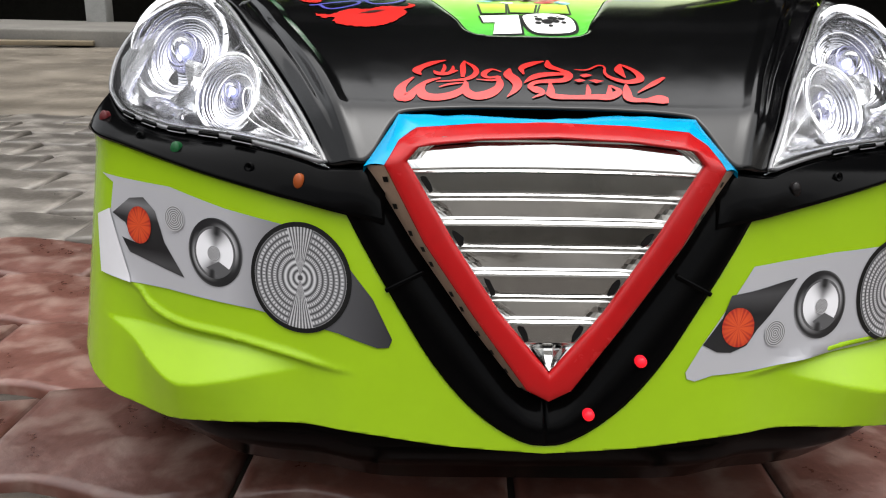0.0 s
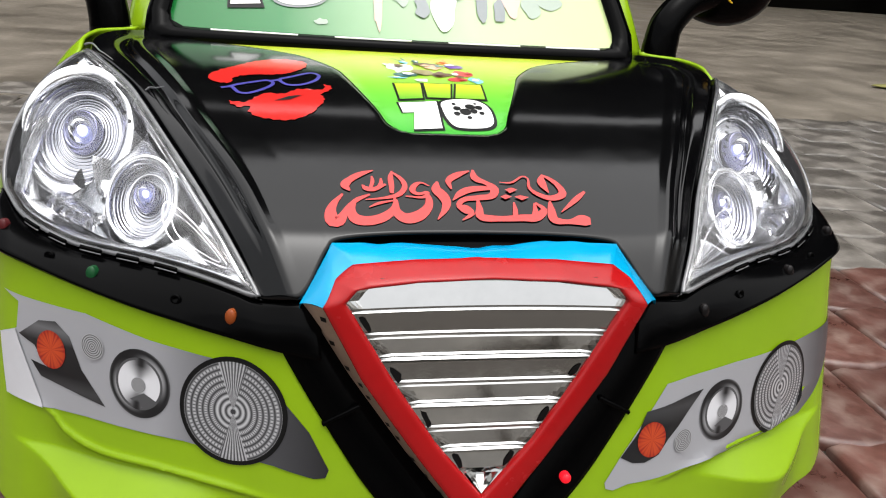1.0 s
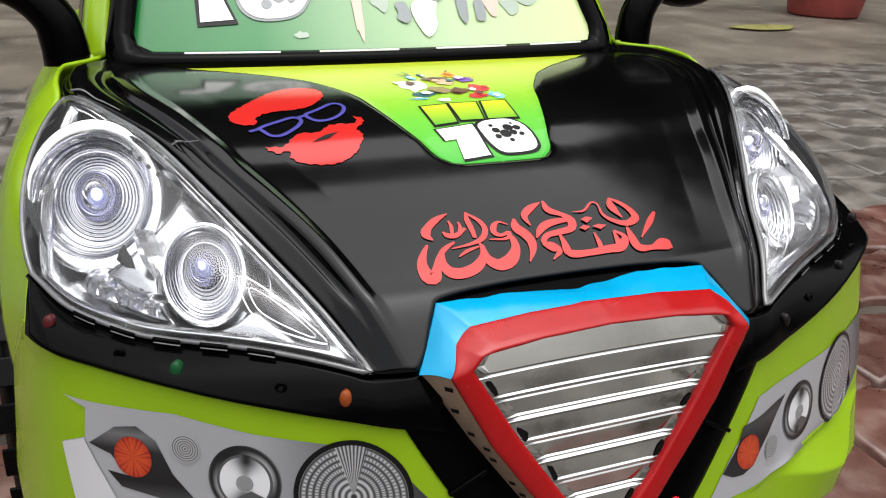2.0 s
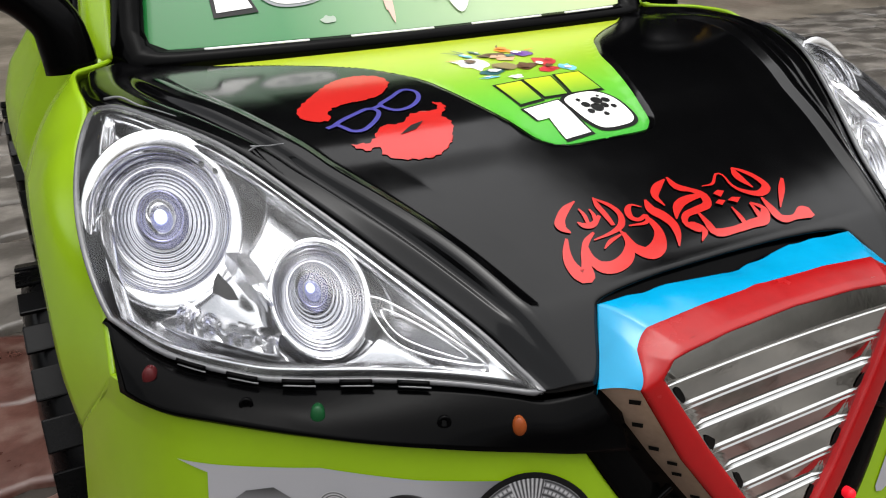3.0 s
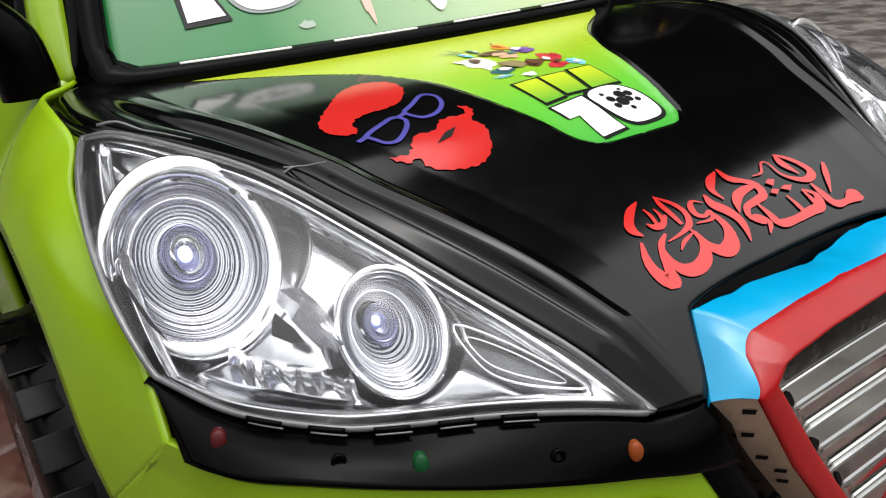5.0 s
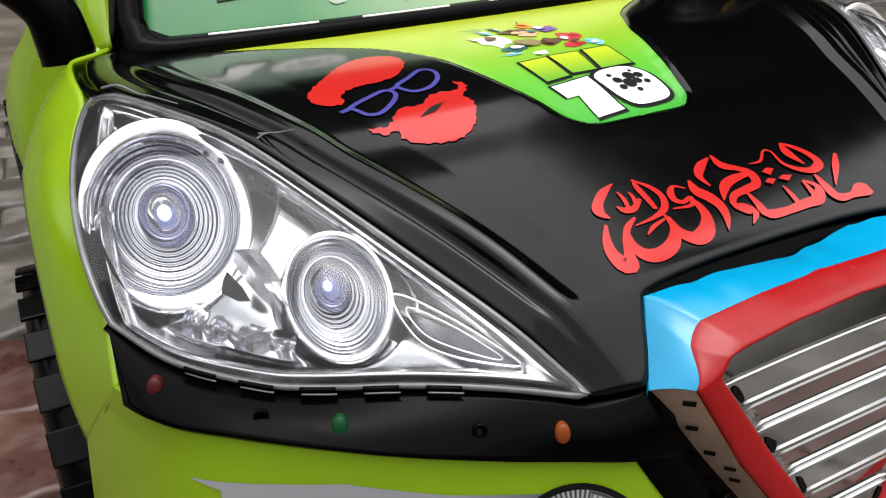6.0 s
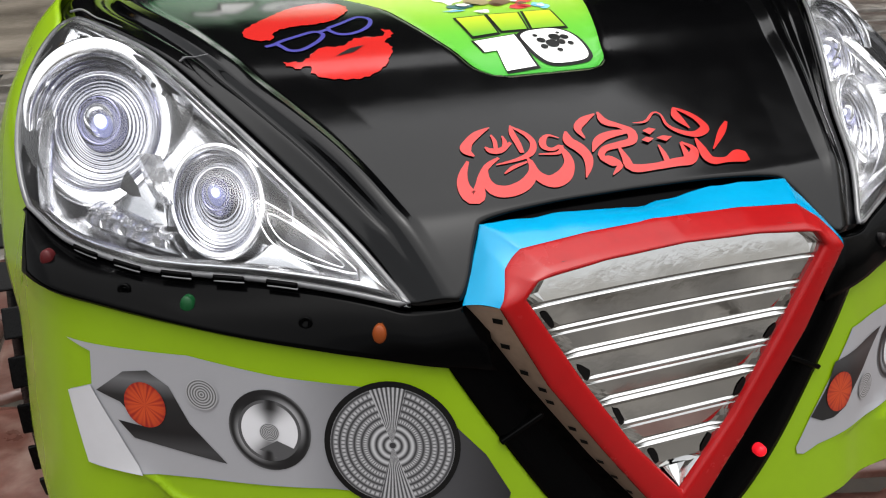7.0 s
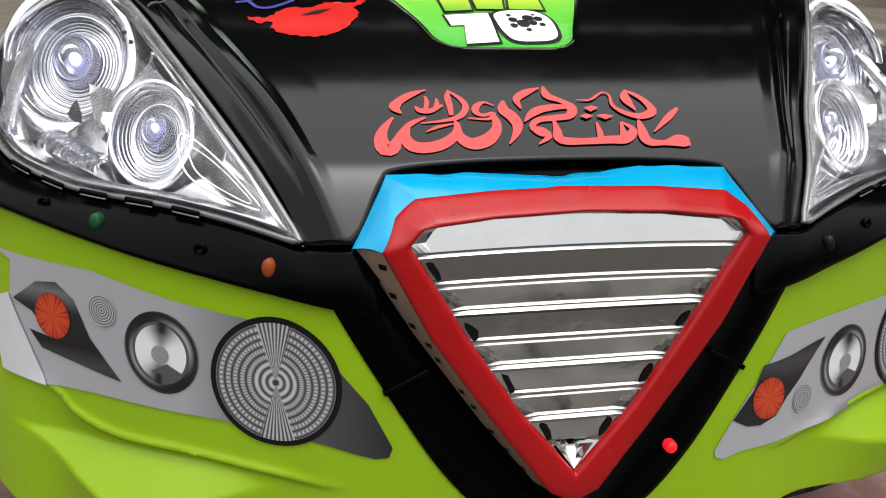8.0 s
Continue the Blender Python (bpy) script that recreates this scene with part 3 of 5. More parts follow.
STROKES.append([(7.5, 106.4, 1.3), (7.6, 97.6, 5.3), (14.5, 92.7, 3.6), (19.3, 86.9, 5.6), (16.2, 79.7, 4.6), (7.0, 77.8, 4.3), (-3.3, 76.1, 3.6), (-8.2, 70.8, 3.6), (-4.0, 66.6, 6.9), (-0.9, 62.7, 3.6), (-8.0, 57.0, 0.7)])
STROKES.append([(20.4, 86.8, 1.7), (11.7, 87.2, 4.0), (1.4, 85.5, 5.0), (-5.7, 81.4, 4.3), (-11.6, 74.9, 0.7)])
STROKES.append([(5.6, 75.5, 1.7), (5.3, 67.6, 4.0), (5.4, 59.9, 5.6), (19.1, 58.6, 4.3), (33.2, 59.5, 5.3), (42.7, 60.0, 5.9), (50.1, 67.1, 4.0), (45.3, 73.7, 1.3)])
STROKES.append([(30.3, 73.9, 1.0), (29.7, 66.3, 3.0), (28.3, 59.4, 3.0)])
STROKES.append([(44.8, 73.4, 1.3), (43.4, 65.3, 3.3), (41.1, 59.3, 3.0)])
STROKES.append([(24.3, 93.4, 0.5), (32.9, 93.4, 1.5), (41.9, 100.1, 1.3), (45.8, 97.9, 1.2), (44.7, 88.6, 2.1), (49.2, 82.1, 3.3), (58.0, 78.3, 4.3), (67.2, 82.4, 5.0), (66.4, 91.2, 4.0), (61.8, 98.1, 3.0), (56.8, 102.4, 1.3)])
STROKES.append([(57.1, 101.9, 1.7), (55.0, 93.7, 5.6), (57.4, 83.7, 1.0)])
STROKES.append([(56.2, 75.3, 1.3), (55.2, 67.3, 4.6), (55.2, 58.0, 5.9), (64.9, 56.3, 3.6), (75.1, 57.7, 8.6), (80.2, 57.0, 5.6)])
STROKES.append([(84.2, 85.3, 1.7), (75.5, 77.3, 3.6), (61.9, 65.1, 0.7)])

for k, stroke in enumerate(STROKES):
    bm = ribbon(mm([(x, y, w * 1.12) for x, y, w in stroke]), lambda a, b, k=k: bonnet_at(a, b, 0.0006 + 0.00002 * k), 36)
    part("calligraphy_stroke", bm, VINYL, hood, "red vinyl calligraphy stroke", face=(0, 0, 1))
for dot in ([(26.5, 85.9), (31.6, 87.8), (35.5, 85.9), (29.4, 82.2)], [(21.9, 78.9), (26.2, 80.8), (30.1, 78.9), (25.0, 76.2)], [(31.8, 79.0), (36.6, 80.3), (42.2, 78.6), (36.4, 75.5)]):
    bonnet_sheet("calligraphy_dot", mm(dot), VINYL, 0.0012, "red vinyl calligraphy dot")

# hair, spectacles and beard decal
hair = closed_curve(mm([(-181, 233), (-177, 222), (-164, 220), (-161, 231), (-149, 238), (-123, 243), (-107, 259), (-104, 272), (-108, 281), (-123, 286), (-142, 278), (-160, 260), (-174, 245)]), 70)
hair = [(a + 0.0007 * math.sin(i * 2.1), b + 0.0007 * math.cos(i * 2.7)) for i, (a, b) in enumerate(hair)]
bonnet_sheet("hair_decal", hair, VINYL, 0.0006, "red vinyl hair decal")
beard = closed_curve(mm([(-163, 189), (-156, 182), (-147, 184), (-148, 177), (-140, 169), (-121, 166), (-107, 173), (-96, 187), (-92, 198), (-94, 206), (-87, 214), (-86, 221), (-92, 224), (-90, 218), (-97, 213), (-105, 214), (-114, 212), (-123, 204), (-136, 204), (-144, 196), (-151, 189)]), 110)
beard = [(a + 0.0008 * math.sin(i * 2.3), b + 0.0008 * math.cos(i * 1.7)) for i, (a, b) in enumerate(beard)]
bonnet_sheet("beard_decal", beard, VINYL, 0.0006, "red vinyl beard decal")
bonnet_sheet("mouth_decal", mm([(-130, 191), (-119, 199), (-109, 202), (-118, 194)]), INK_AND_SHADE, 0.0011)
bm = bmesh.new()
for loop in ([(-165, 212), (-158, 217), (-148, 222), (-136, 227), (-131, 222), (-136, 213), (-148, 203), (-156, 203), (-160, 209), (-163, 214)], [(-126, 231), (-115, 238), (-102, 247), (-95, 242), (-98, 231), (-108, 222), (-119, 220), (-125, 226), (-126, 231)], [(-134, 226), (-130, 227.5), (-125, 230)], [(-170, 210), (-163, 213)]):
    ribbon([(a / 1000, b / 1000, 0.0030) for a, b in loop], lambda a, b: bonnet_at(a, b, 0.0008), 50, bm)
part("spectacles_decal", bm, NAVY, hood, "navy blue spectacles decal", face=(0, 0, 1))

# plain blocks of the printed badge
for k, q in enumerate(([(-33, 240), (-11, 242), (-13, 212), (-32, 209)], [(-8, 243), (15, 243), (10, 214), (-9, 214)], [(20, 244), (41, 244), (39, 214), (14, 214)])):
    c = np.mean(q, axis=0)
    bonnet_sheet("badge_outline", mm([tuple(c + (np.array(p) - c) * 1.16) for p in q]), INK_AND_SHADE, 0.0013)
    bonnet_sheet("badge_block", mm(q), BADGE_GREEN, 0.0018)
bar = [(-34, 202), (-3, 207), (-4, 167), (-26, 164), (-23, 188), (-32, 187)]
c = np.mean(bar, axis=0)
bonnet_sheet("badge_outline", mm([tuple(c + (np.array(p) - c) * 1.12) for p in bar]), INK_AND_SHADE, 0.0013)
bonnet_sheet("badge_block", mm(bar), WHITE, 0.0018)
oval = closed_curve(mm([(1, 205), (11, 211), (29, 211), (38, 200), (39, 180), (34, 171), (23, 168), (8, 169), (2, 180), (0, 194)]), 48)
c = np.mean(oval, axis=0)
bonnet_sheet("badge_outline", [tuple(c + (np.array(p) - c) * 1.13) for p in oval], INK_AND_SHADE, 0.0014)
bonnet_sheet("badge_block", oval, WHITE, 0.0019)
for x, y, r in ((11.9, 195, 3.2), (23, 198, 4.2), (30, 197, 3.2), (18, 190, 4.6), (31, 188.7, 2.2), (10.7, 187, 2.6), (10.4, 202, 1.8), (28, 203.5, 1.4), (25, 191, 3.0), (20, 182, 2.0)):
    bm = disc((x / 1000, y / 1000), r / 1000, r * 0.00105, lambda a, b: bonnet_at(a, b, 0.0025), 3, 14)
    part("badge_blot", bm, INK_AND_SHADE, hood, face=(0, 0, 1))


def print_colour(name, c):
    return mat(name, c, 0.35, vary=0.06, bump=0)


blob_colours = [print_colour("print_white", (0.72, 0.72, 0.70)), print_colour("print_orange", (0.75, 0.25, 0.02)), print_colour("print_brown", (0.10, 0.035, 0.015)), print_colour("print_skin", (0.62, 0.36, 0.22)), print_colour("print_purple", (0.13, 0.03, 0.28)), print_colour("print_crimson", (0.45, 0.02, 0.03)), print_colour("print_teal", (0.02, 0.10, 0.11)), print_colour("print_aqua", (0.18, 0.50, 0.65)), print_colour("print_khaki", (0.22, 0.17, 0.07))]
blob_seed = random.Random(5)
CLUSTER = ((-23, 289, 12, 16, 0), (-16, 315, 4, 8, 7), (-4, 322, 3, 9, 6), (22, 320, 6, 11, 1), (6, 307, 13, 8, 2), (8, 295, 9, 8, 3), (28, 302, 10, 10, 4), (30, 276, 9, 10, 5), (-4, 276, 9, 9, 8), (12, 270, 8, 9, 2), (40, 257, 6, 7, 7), (-20, 266, 11, 6, 6), (-28, 256, 8, 2, 7), (-8, 252, 6, 4, 0), (24, 258, 8, 7, 5))
for x, y, rx, ry, k in CLUSTER:
    for piece in range(3):
        cx, cy = (x, y) if piece == 0 else (x + blob_seed.uniform(-0.8, 0.8) * rx, y + blob_seed.uniform(-0.8, 0.8) * ry)
        sz = 1.1 if piece == 0 else blob_seed.uniform(0.35, 0.6)
        kk = k if piece < 2 else blob_seed.choice((2, 6, 0, k))
        pts = [(cx + rx * sz * math.cos(a) * blob_seed.uniform(0.6, 1.15), cy + ry * sz * math.sin(a) * blob_seed.uniform(0.6, 1.15)) for a in np.linspace(0, 2 * math.pi, 13, endpoint=False)]
        bonnet_sheet("printed_blob", closed_curve(mm(pts), 30), blob_colours[kk], 0.0012 + 0.0001 * (kk % 5) + 0.0005 * piece)
for x, y, dx, dy in ((-18, 320, -10, 14), (-14, 322, -2, 18), (22, 330, 6, 10), (36, 310, 10, 2), (-30, 300, -9, 4)):
    bm = ribbon([(x / 1000, y / 1000, 0.002), ((x + dx * 0.5) / 1000, (y + dy * 0.6) / 1000, 0.0016), ((x + dx) / 1000, (y + dy) / 1000, 0.0006)], lambda a, b: bonnet_at(a, b, 0.0018), 12)
    part("printed_streak", bm, blob_colours[blob_seed.choice((1, 2, 6))], hood, face=(0, 0, 1))

# lamps
LAMP_TOP = spline([(0.137, 0.023, 0.313), (0.156, 0.055, 0.337), (0.178, 0.099, 0.357), (0.204, 0.145, 0.380), (0.233, 0.198, 0.403), (0.258, 0.243, 0.412), (0.278, 0.285, 0.415), (0.290, 0.312, 0.409)], 60)
LAMP_LOW = spline([(0.137, 0.022, 0.312), (0.170, 0.040, 0.318), (0.203, 0.058, 0.321), (0.241, 0.078, 0.322), (0.262, 0.091, 0.324), (0.292, 0.121, 0.329), (0.312, 0.155, 0.338)], 60)
BACK = np.array([0.007, 0.0, -0.002])
OUT = np.array([0.42, -0.62, 0.66])
OUT = OUT / np.linalg.norm(OUT)


def lamp_skin(s, r, off=0.0, full=1.0):
    """The lamp's cover: s from its tip to its rear edge, r from the upper edge to the lower."""
    k = np.arange(60) / 59
    a = np.array([np.interp(s, k, LAMP_TOP[:, i]) for i in range(3)])
    b = np.array([np.interp(s, k, LAMP_LOW[:, i]) for i in range(3)])
    p = a + (b - a) * r + BACK * (s ** 3) * 4 * r * (1 - r)
    return p + OUT * (0.021 * full * (4 * r * (1 - r)) ** 0.8 * min(1.0, s * 2.2) * (1 - 0.35 * s ** 4) + off)


FACETS = ((0.020, 0.00, 0.00), (0.036, -0.050, 0.022), (0.001, 0.030, 0.012), (0.040, 0.004, -0.048), (0.016, -0.034, 0.040), (-0.008, 0.052, -0.012), (0.010, -0.020, 0.030), (0.052, -0.062, -0.010))


def tray_depth(s, r):
    """The reflector panel: flat facets that meet in creases."""
    d = [a + b * s + c * r for a, b, c in FACETS]
    deep = 0.024 + 0.5 * (max(d[0], d[1], d[5]) - 0.020) - 0.5 * (max(d[2], d[3], d[4]) - 0.020) + 0.35 * abs(d[6] - d[7])
    here = lamp_skin(s, r, -0.02, 0.6)
    for seat, rad in (((0.2735, 0.1990, 0.3705), 0.053), ((0.2160, 0.1092, 0.3459), 0.031)):
        deep += 0.026 * float(smooth(rad * 1.08, rad * 0.92, np.linalg.norm(here - np.array(seat))))
    return deep + 0.0010 * noise.noise((s * 7, r * 4, 2.0))


LEDS = {0.302: 2, 0.237: 1, 0.155: 0}
for side in (-1, 1):
    def put(p):
        return (side * p[0], p[1], p[2])

    tray = grid([[put(lamp_skin(s, r, -0.004 - tray_depth(s, r) * smooth(0, 0.07, min(s, 1 - s)) * smooth(0, 0.12, min(r, 1 - r)), 0.6)) for r in np.linspace(0, 1, 70)] for s in np.linspace(0.0, 1, 150)])
    lamp = part("headlight", tray, PANEL_CHROME, car, "chrome headlight behind a clear moulded cover", face=(side * 0.4, -0.6, 0.6))
    cover = part("lamp_cover", grid([[put(lamp_skin(s, r, 0.0015)) for r in np.linspace(0, 1, 30)] for s in np.linspace(0.0, 1, 60)]), CLEAR, lamp, "clear plastic cover", face=(side * 0.4, -0.6, 0.6))
    cover.visible_shadow = False
    rim = [put(lamp_skin(s, 0, 0.001)) for s in np.linspace(0, 1, 50)] + [put(lamp_skin(1, r, 0.001)) for r in np.linspace(0, 1, 26)[1:]] + [put(lamp_skin(s, 1, 0.001)) for s in np.linspace(1, 0, 50)[1:-1]]
    part("cover_rim", tube(rim, 0.0017, 8, closed=True), SILVER_TRIM, lamp, "clear scuffed cover edge")

    inset = [put(lamp_skin(s, 0.034, 0.0022)) for s in np.linspace(0.02, 0.985, 50)] + [put(lamp_skin(0.985, r, 0.0022)) for r in np.linspace(0.034, 0.968, 26)[1:]] + [put(lamp_skin(s, 0.968, 0.0022)) for s in np.linspace(0.985, 0.02, 50)[1:-1]]
    flange = part("cover_flange", grid([rim, inset], closed_u=True), FLANGE, lamp, "scuffed glued edge of the clear cover", face=(side * 0.4, -0.6, 0.6))
    flange.visible_shadow = False

    def loop(lo, hi, up, down, off):
        """A line round the lamp, up and down metres inside its upper and lower edges."""
        def at(q, top):
            k = np.arange(60) / 59
            tall_ = math.dist([np.interp(q, k, LAMP_TOP[:, n]) for n in range(3)], [np.interp(q, k, LAMP_LOW[:, n]) for n in range(3)])
            reach = min(0.46, (up * (1.15 - 0.5 * q) if top else down) / tall_)
            return reach if top else 1 - reach

        return [put(lamp_skin(q, at(q, True), off, 0.35)) for q in np.linspace(lo, hi, 60)] + [put(lamp_skin(hi, q, off, 0.35)) for q in np.linspace(at(hi, True), at(hi, False), 20)[1:]] + [put(lamp_skin(q, at(q, False), off, 0.35)) for q in np.linspace(hi, lo, 60)[1:]]

    bezel = [loop(0.03, 0.975, 0.0030, 0.0040, -0.006), loop(0.035, 0.972, 0.0036, 0.0046, -0.0025), loop(0.110, 0.955, 0.0105, 0.0072, -0.0025), loop(0.113, 0.953, 0.0110, 0.0078, -0.0045), loop(0.120, 0.945, 0.0122, 0.0090, -0.0045), loop(0.125, 0.942, 0.0128, 0.0096, -0.012)]
    part("inner_bezel", grid(bezel, closed_u=True), MIRROR_CHROME, lamp, "bright chrome bezel", face=(side * 0.4, -0.6, 0.6))
    border = [[put(lamp_skin(q, 0, 0.0)) for q in np.linspace(0, 1, 60)] + [put(lamp_skin(1, q, 0.0)) for q in np.linspace(0, 1, 20)[1:]] + [put(lamp_skin(q, 1, 0.0)) for q in np.linspace(1, 0, 60)[1:]], bezel[0]]
    part("lamp_border", grid(border, closed_u=True), BLACK, lamp, "black border inside the cover", face=(side * 0.4, -0.6, 0.6))
    for name, seat, bulb, axis, rad, tall, deep, slim, twist in (("main_reflector", (0.2735, 0.1990, 0.3705), (0.2735, 0.2150, 0.3665), (0.17, -0.86, 0.54), 0.0428, 1.22, 0.020, (0.87, 0.81), 6), ("small_reflector", (0.2160, 0.1092, 0.3459), (0.2160, 0.1285, 0.3445), (0.32, -0.86, 0.60), 0.0254, 1.27, 0.014, (0.87, 0.87), 14)):
        axis = Vector((side * axis[0], axis[1], axis[2])).normalized()
        across = axis.cross(Vector((0, 0, 1))).normalized()
        upward = across.cross(axis)
        turn_ = side * radians(twist)
        across, upward = across * math.cos(turn_) + upward * math.sin(turn_), upward * math.cos(turn_) - across * math.sin(turn_)
        m = Matrix((across * 1.0, upward * tall, axis)).transposed().to_4x4()
        m.translation = Vector(put(seat))
        m.translation -= axis * 0.002
        drift = Vector(put(bulb)) - (m.translation - axis * deep * 0.9)

        def bowl_part(profile, seg, rad=rad, m=m, drift=drift):
            """Turned round the lamp's axis, its middle drawn towards the bulb's seat."""
            b = lathe(profile, seg)
            for v in b.verts:
                far = math.hypot(v.co.x, v.co.y) / (rad * 0.8)
                v.co = m @ v.co + drift * max(0.0, 1 - far) * 0.9
            return b

        def ellipse(fx, fy, h, dx=0.0, n=72):
            """An oval round the lamp's axis, fx and fy of its radius wide and high, h above its seat."""
            return [m @ Vector((rad * (fx * math.cos(a) + dx), rad * fy * math.sin(a), h)) for a in np.linspace(0, 2 * math.pi, n, endpoint=False)]

        lean = -side * 0.03
        hoop = [ellipse(1.02, 1.02, -0.024), ellipse(1.01, 1.01, -0.002), ellipse(0.995, 0.995, 0.0006), ellipse(0.97, 0.965, 0.0014), ellipse(slim[0] + 0.02, slim[1] + 0.02, 0.0012, lean), ellipse(*slim, 0.0002, lean), ellipse(slim[0] - 0.02, slim[1] - 0.02, -0.0030, lean), ellipse(slim[0] - 0.03, slim[1] - 0.03, -0.0065, lean)]
        part("reflector_ring", grid(hoop, closed_u=True), MIRROR_CHROME, lamp, "broad bright ring round the reflector", face=axis)
        groove = random.Random(17)
        bowl = [ellipse(slim[0] - 0.02, slim[1] - 0.02, -0.0030, lean)]
        steps = 90
        for k in range(steps):
            f = 1 - (k + 1) / steps
            wave = 0.00030 * math.sin(k * 2 * math.pi / 8.5) * min(1.0, 3 * f) * (0.6 + 0.8 * groove.random())
            row = ellipse(0.30 + (slim[0] - 0.34) * f, 0.30 + (slim[1] - 0.34) * f, -deep * (1 - f ** 2.2) * 0.95 - 0.004 + wave, lean * f)
            bowl.append([p + drift * (1 - f) ** 1.3 * 0.9 for p in row])
        part(name, grid(bowl, closed_u=True), BOWL_CHROME, lamp, "grooved chrome reflector bowl", face=axis)
        step_at = bowl[30 if name == "main_reflector" else 42]
        part("inner_hoop", tube([tuple(p + axis * 0.0008) for p in step_at], 0.0010, 8, closed=True, up=tuple(axis)), MIRROR_CHROME, lamp, "thin bright hoop inside the bowl")
        dome = [(rad * 0.26 * math.cos(t), -deep * 0.95 + rad * 0.36 * math.sin(t)) for t in np.linspace(0, math.pi / 2 - 0.02, 10)]
        part("bulb_collar", bowl_part([(rad * 0.34, -deep * 0.9), (rad * 0.31, -deep * 0.55), (rad * 0.27, -deep * 0.5), (rad * 0.25, -deep * 0.9), (rad * 0.05, -deep * 0.95)], 40), TINT_CHROME, lamp, "violet tinted bulb seat")
        glass = part("bulb_lens", bowl_part(dome, 28), CLEAR, lamp, "clear bulb dome")
        glass.visible_shadow = False
        led = [(rad * 0.085 * math.cos(t), -deep * 0.9 + rad * 0.15 * math.sin(t)) for t in np.linspace(0, math.pi / 2 - 0.02, 6)]
        part("bulb", bowl_part(led, 20), LAMP_WHITE, lamp, "small white bulb")
    # long tear-shaped moulding near the tip
    tear = [(0.34, 0.42), (0.24, 0.38), (0.15, 0.46), (0.12, 0.56), (0.16, 0.68), (0.24, 0.74), (0.31, 0.68)]
    part("tear_moulding", tube([put(lamp_skin(a, b, -0.010)) for a, b in closed_curve(tear, 50)], 0.0006, 8, closed=True), MIRROR_CHROME, lamp)
    inner_tear = [(0.32, 0.46), (0.24, 0.44), (0.17, 0.51), (0.155, 0.57), (0.18, 0.63), (0.25, 0.65), (0.30, 0.61)]
    part("tear_moulding", tube([put(lamp_skin(a, b, -0.014)) for a, b in closed_curve(inner_tear, 50)], 0.0004, 8, closed=True), MIRROR_CHROME, lamp)
    # rippled chrome between the two reflectors, and a folded wedge above it
    flutes = []
    for k in range(73):
        q = 0.56 + 0.24 * k / 72
        ridge = 0.0016 * (1 + math.sin(k * math.pi / 6.5 + 1.4 * math.sin(k * 0.21)))
        flutes.append([put(lamp_skin(q, r, off + ridge * w * (0.7 + 0.5 * math.sin(k * 0.13 + 9 * r)), 0.5)) for r, off, w in ((0.74, -0.034, 0.1), (0.765, -0.026, 0.7), (0.79, -0.021, 1.0), (0.815, -0.017, 1.0), (0.84, -0.014, 0.9), (0.865, -0.012, 0.6), (0.885, -0.011, 0.2))])
    part("fluted_strip", grid(flutes), PANEL_CHROME, lamp, "small chrome ripples", face=(side * 0.4, -0.6, 0.6))
    ridge_line = [(0.650, 0.50, -0.020), (0.615, 0.55, -0.015), (0.588, 0.61, -0.014), (0.565, 0.68, -0.017)]
    wedge = grid([[put(lamp_skin(a, b, c)) for a, b, c in row] for row in ([(0.610, 0.45, -0.028), (0.585, 0.50, -0.025), (0.566, 0.56, -0.023), (0.556, 0.66, -0.024)], [(0.632, 0.475, -0.024), (0.602, 0.525, -0.021), (0.578, 0.585, -0.019), (0.560, 0.67, -0.021)], ridge_line, [(0.665, 0.54, -0.028), (0.645, 0.60, -0.027), (0.615, 0.66, -0.026), (0.575, 0.70, -0.024)])])
    part("chrome_wedge", wedge, MIRROR_CHROME, lamp, "folded chrome wedge between the reflectors", flat=True, face=(side * 0.4, -0.6, 0.6))
    # Flat black sheets stand for the shade in two gaps between the chrome parts.
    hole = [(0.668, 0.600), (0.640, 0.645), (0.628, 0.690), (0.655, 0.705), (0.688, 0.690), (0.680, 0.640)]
    part("recess_shade", sheet(hole, lambda a, b: put(lamp_skin(a, b, -0.0185)), 0.02), INK_AND_SHADE, lamp, face=(side * 0.4, -0.6, 0.6))
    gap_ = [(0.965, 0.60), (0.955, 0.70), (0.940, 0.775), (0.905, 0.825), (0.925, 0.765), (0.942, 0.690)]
    part("recess_shade", sheet(gap_, lambda a, b: put(lamp_skin(a, b, -0.0065)), 0.02), INK_AND_SHADE, lamp, face=(side * 0.4, -0.6, 0.6))
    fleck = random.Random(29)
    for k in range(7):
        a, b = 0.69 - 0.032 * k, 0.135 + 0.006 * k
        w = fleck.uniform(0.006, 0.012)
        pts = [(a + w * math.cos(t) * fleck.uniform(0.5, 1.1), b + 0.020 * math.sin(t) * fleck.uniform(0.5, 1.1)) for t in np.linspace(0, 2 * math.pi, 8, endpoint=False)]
        part("dark_fleck", sheet(pts, lambda a, b: put(lamp_skin(a, b, -0.0085)), 0.02), INK_AND_SHADE, lamp, face=(side * 0.4, -0.6, 0.6))
    # dark clips under the cover
    for k, s in enumerate((0.28, 0.40, 0.52, 0.64, 0.76)):
        path = [put(lamp_skin(q, 1.0, 0.002) + np.array([0.0004, -0.0026, 0.0002])) for q in np.linspace(s - 0.034, s + 0.034, 8)]
        part("cover_clip", tube(path, 0.0015, 4), SATIN, lamp)
        part("clip_edge", tube([(x, y - 0.0016, z - 0.0014) for x, y, z in path], 0.0005, 6), SILVER_TRIM, lamp, "scuffed lower edge of a clip")

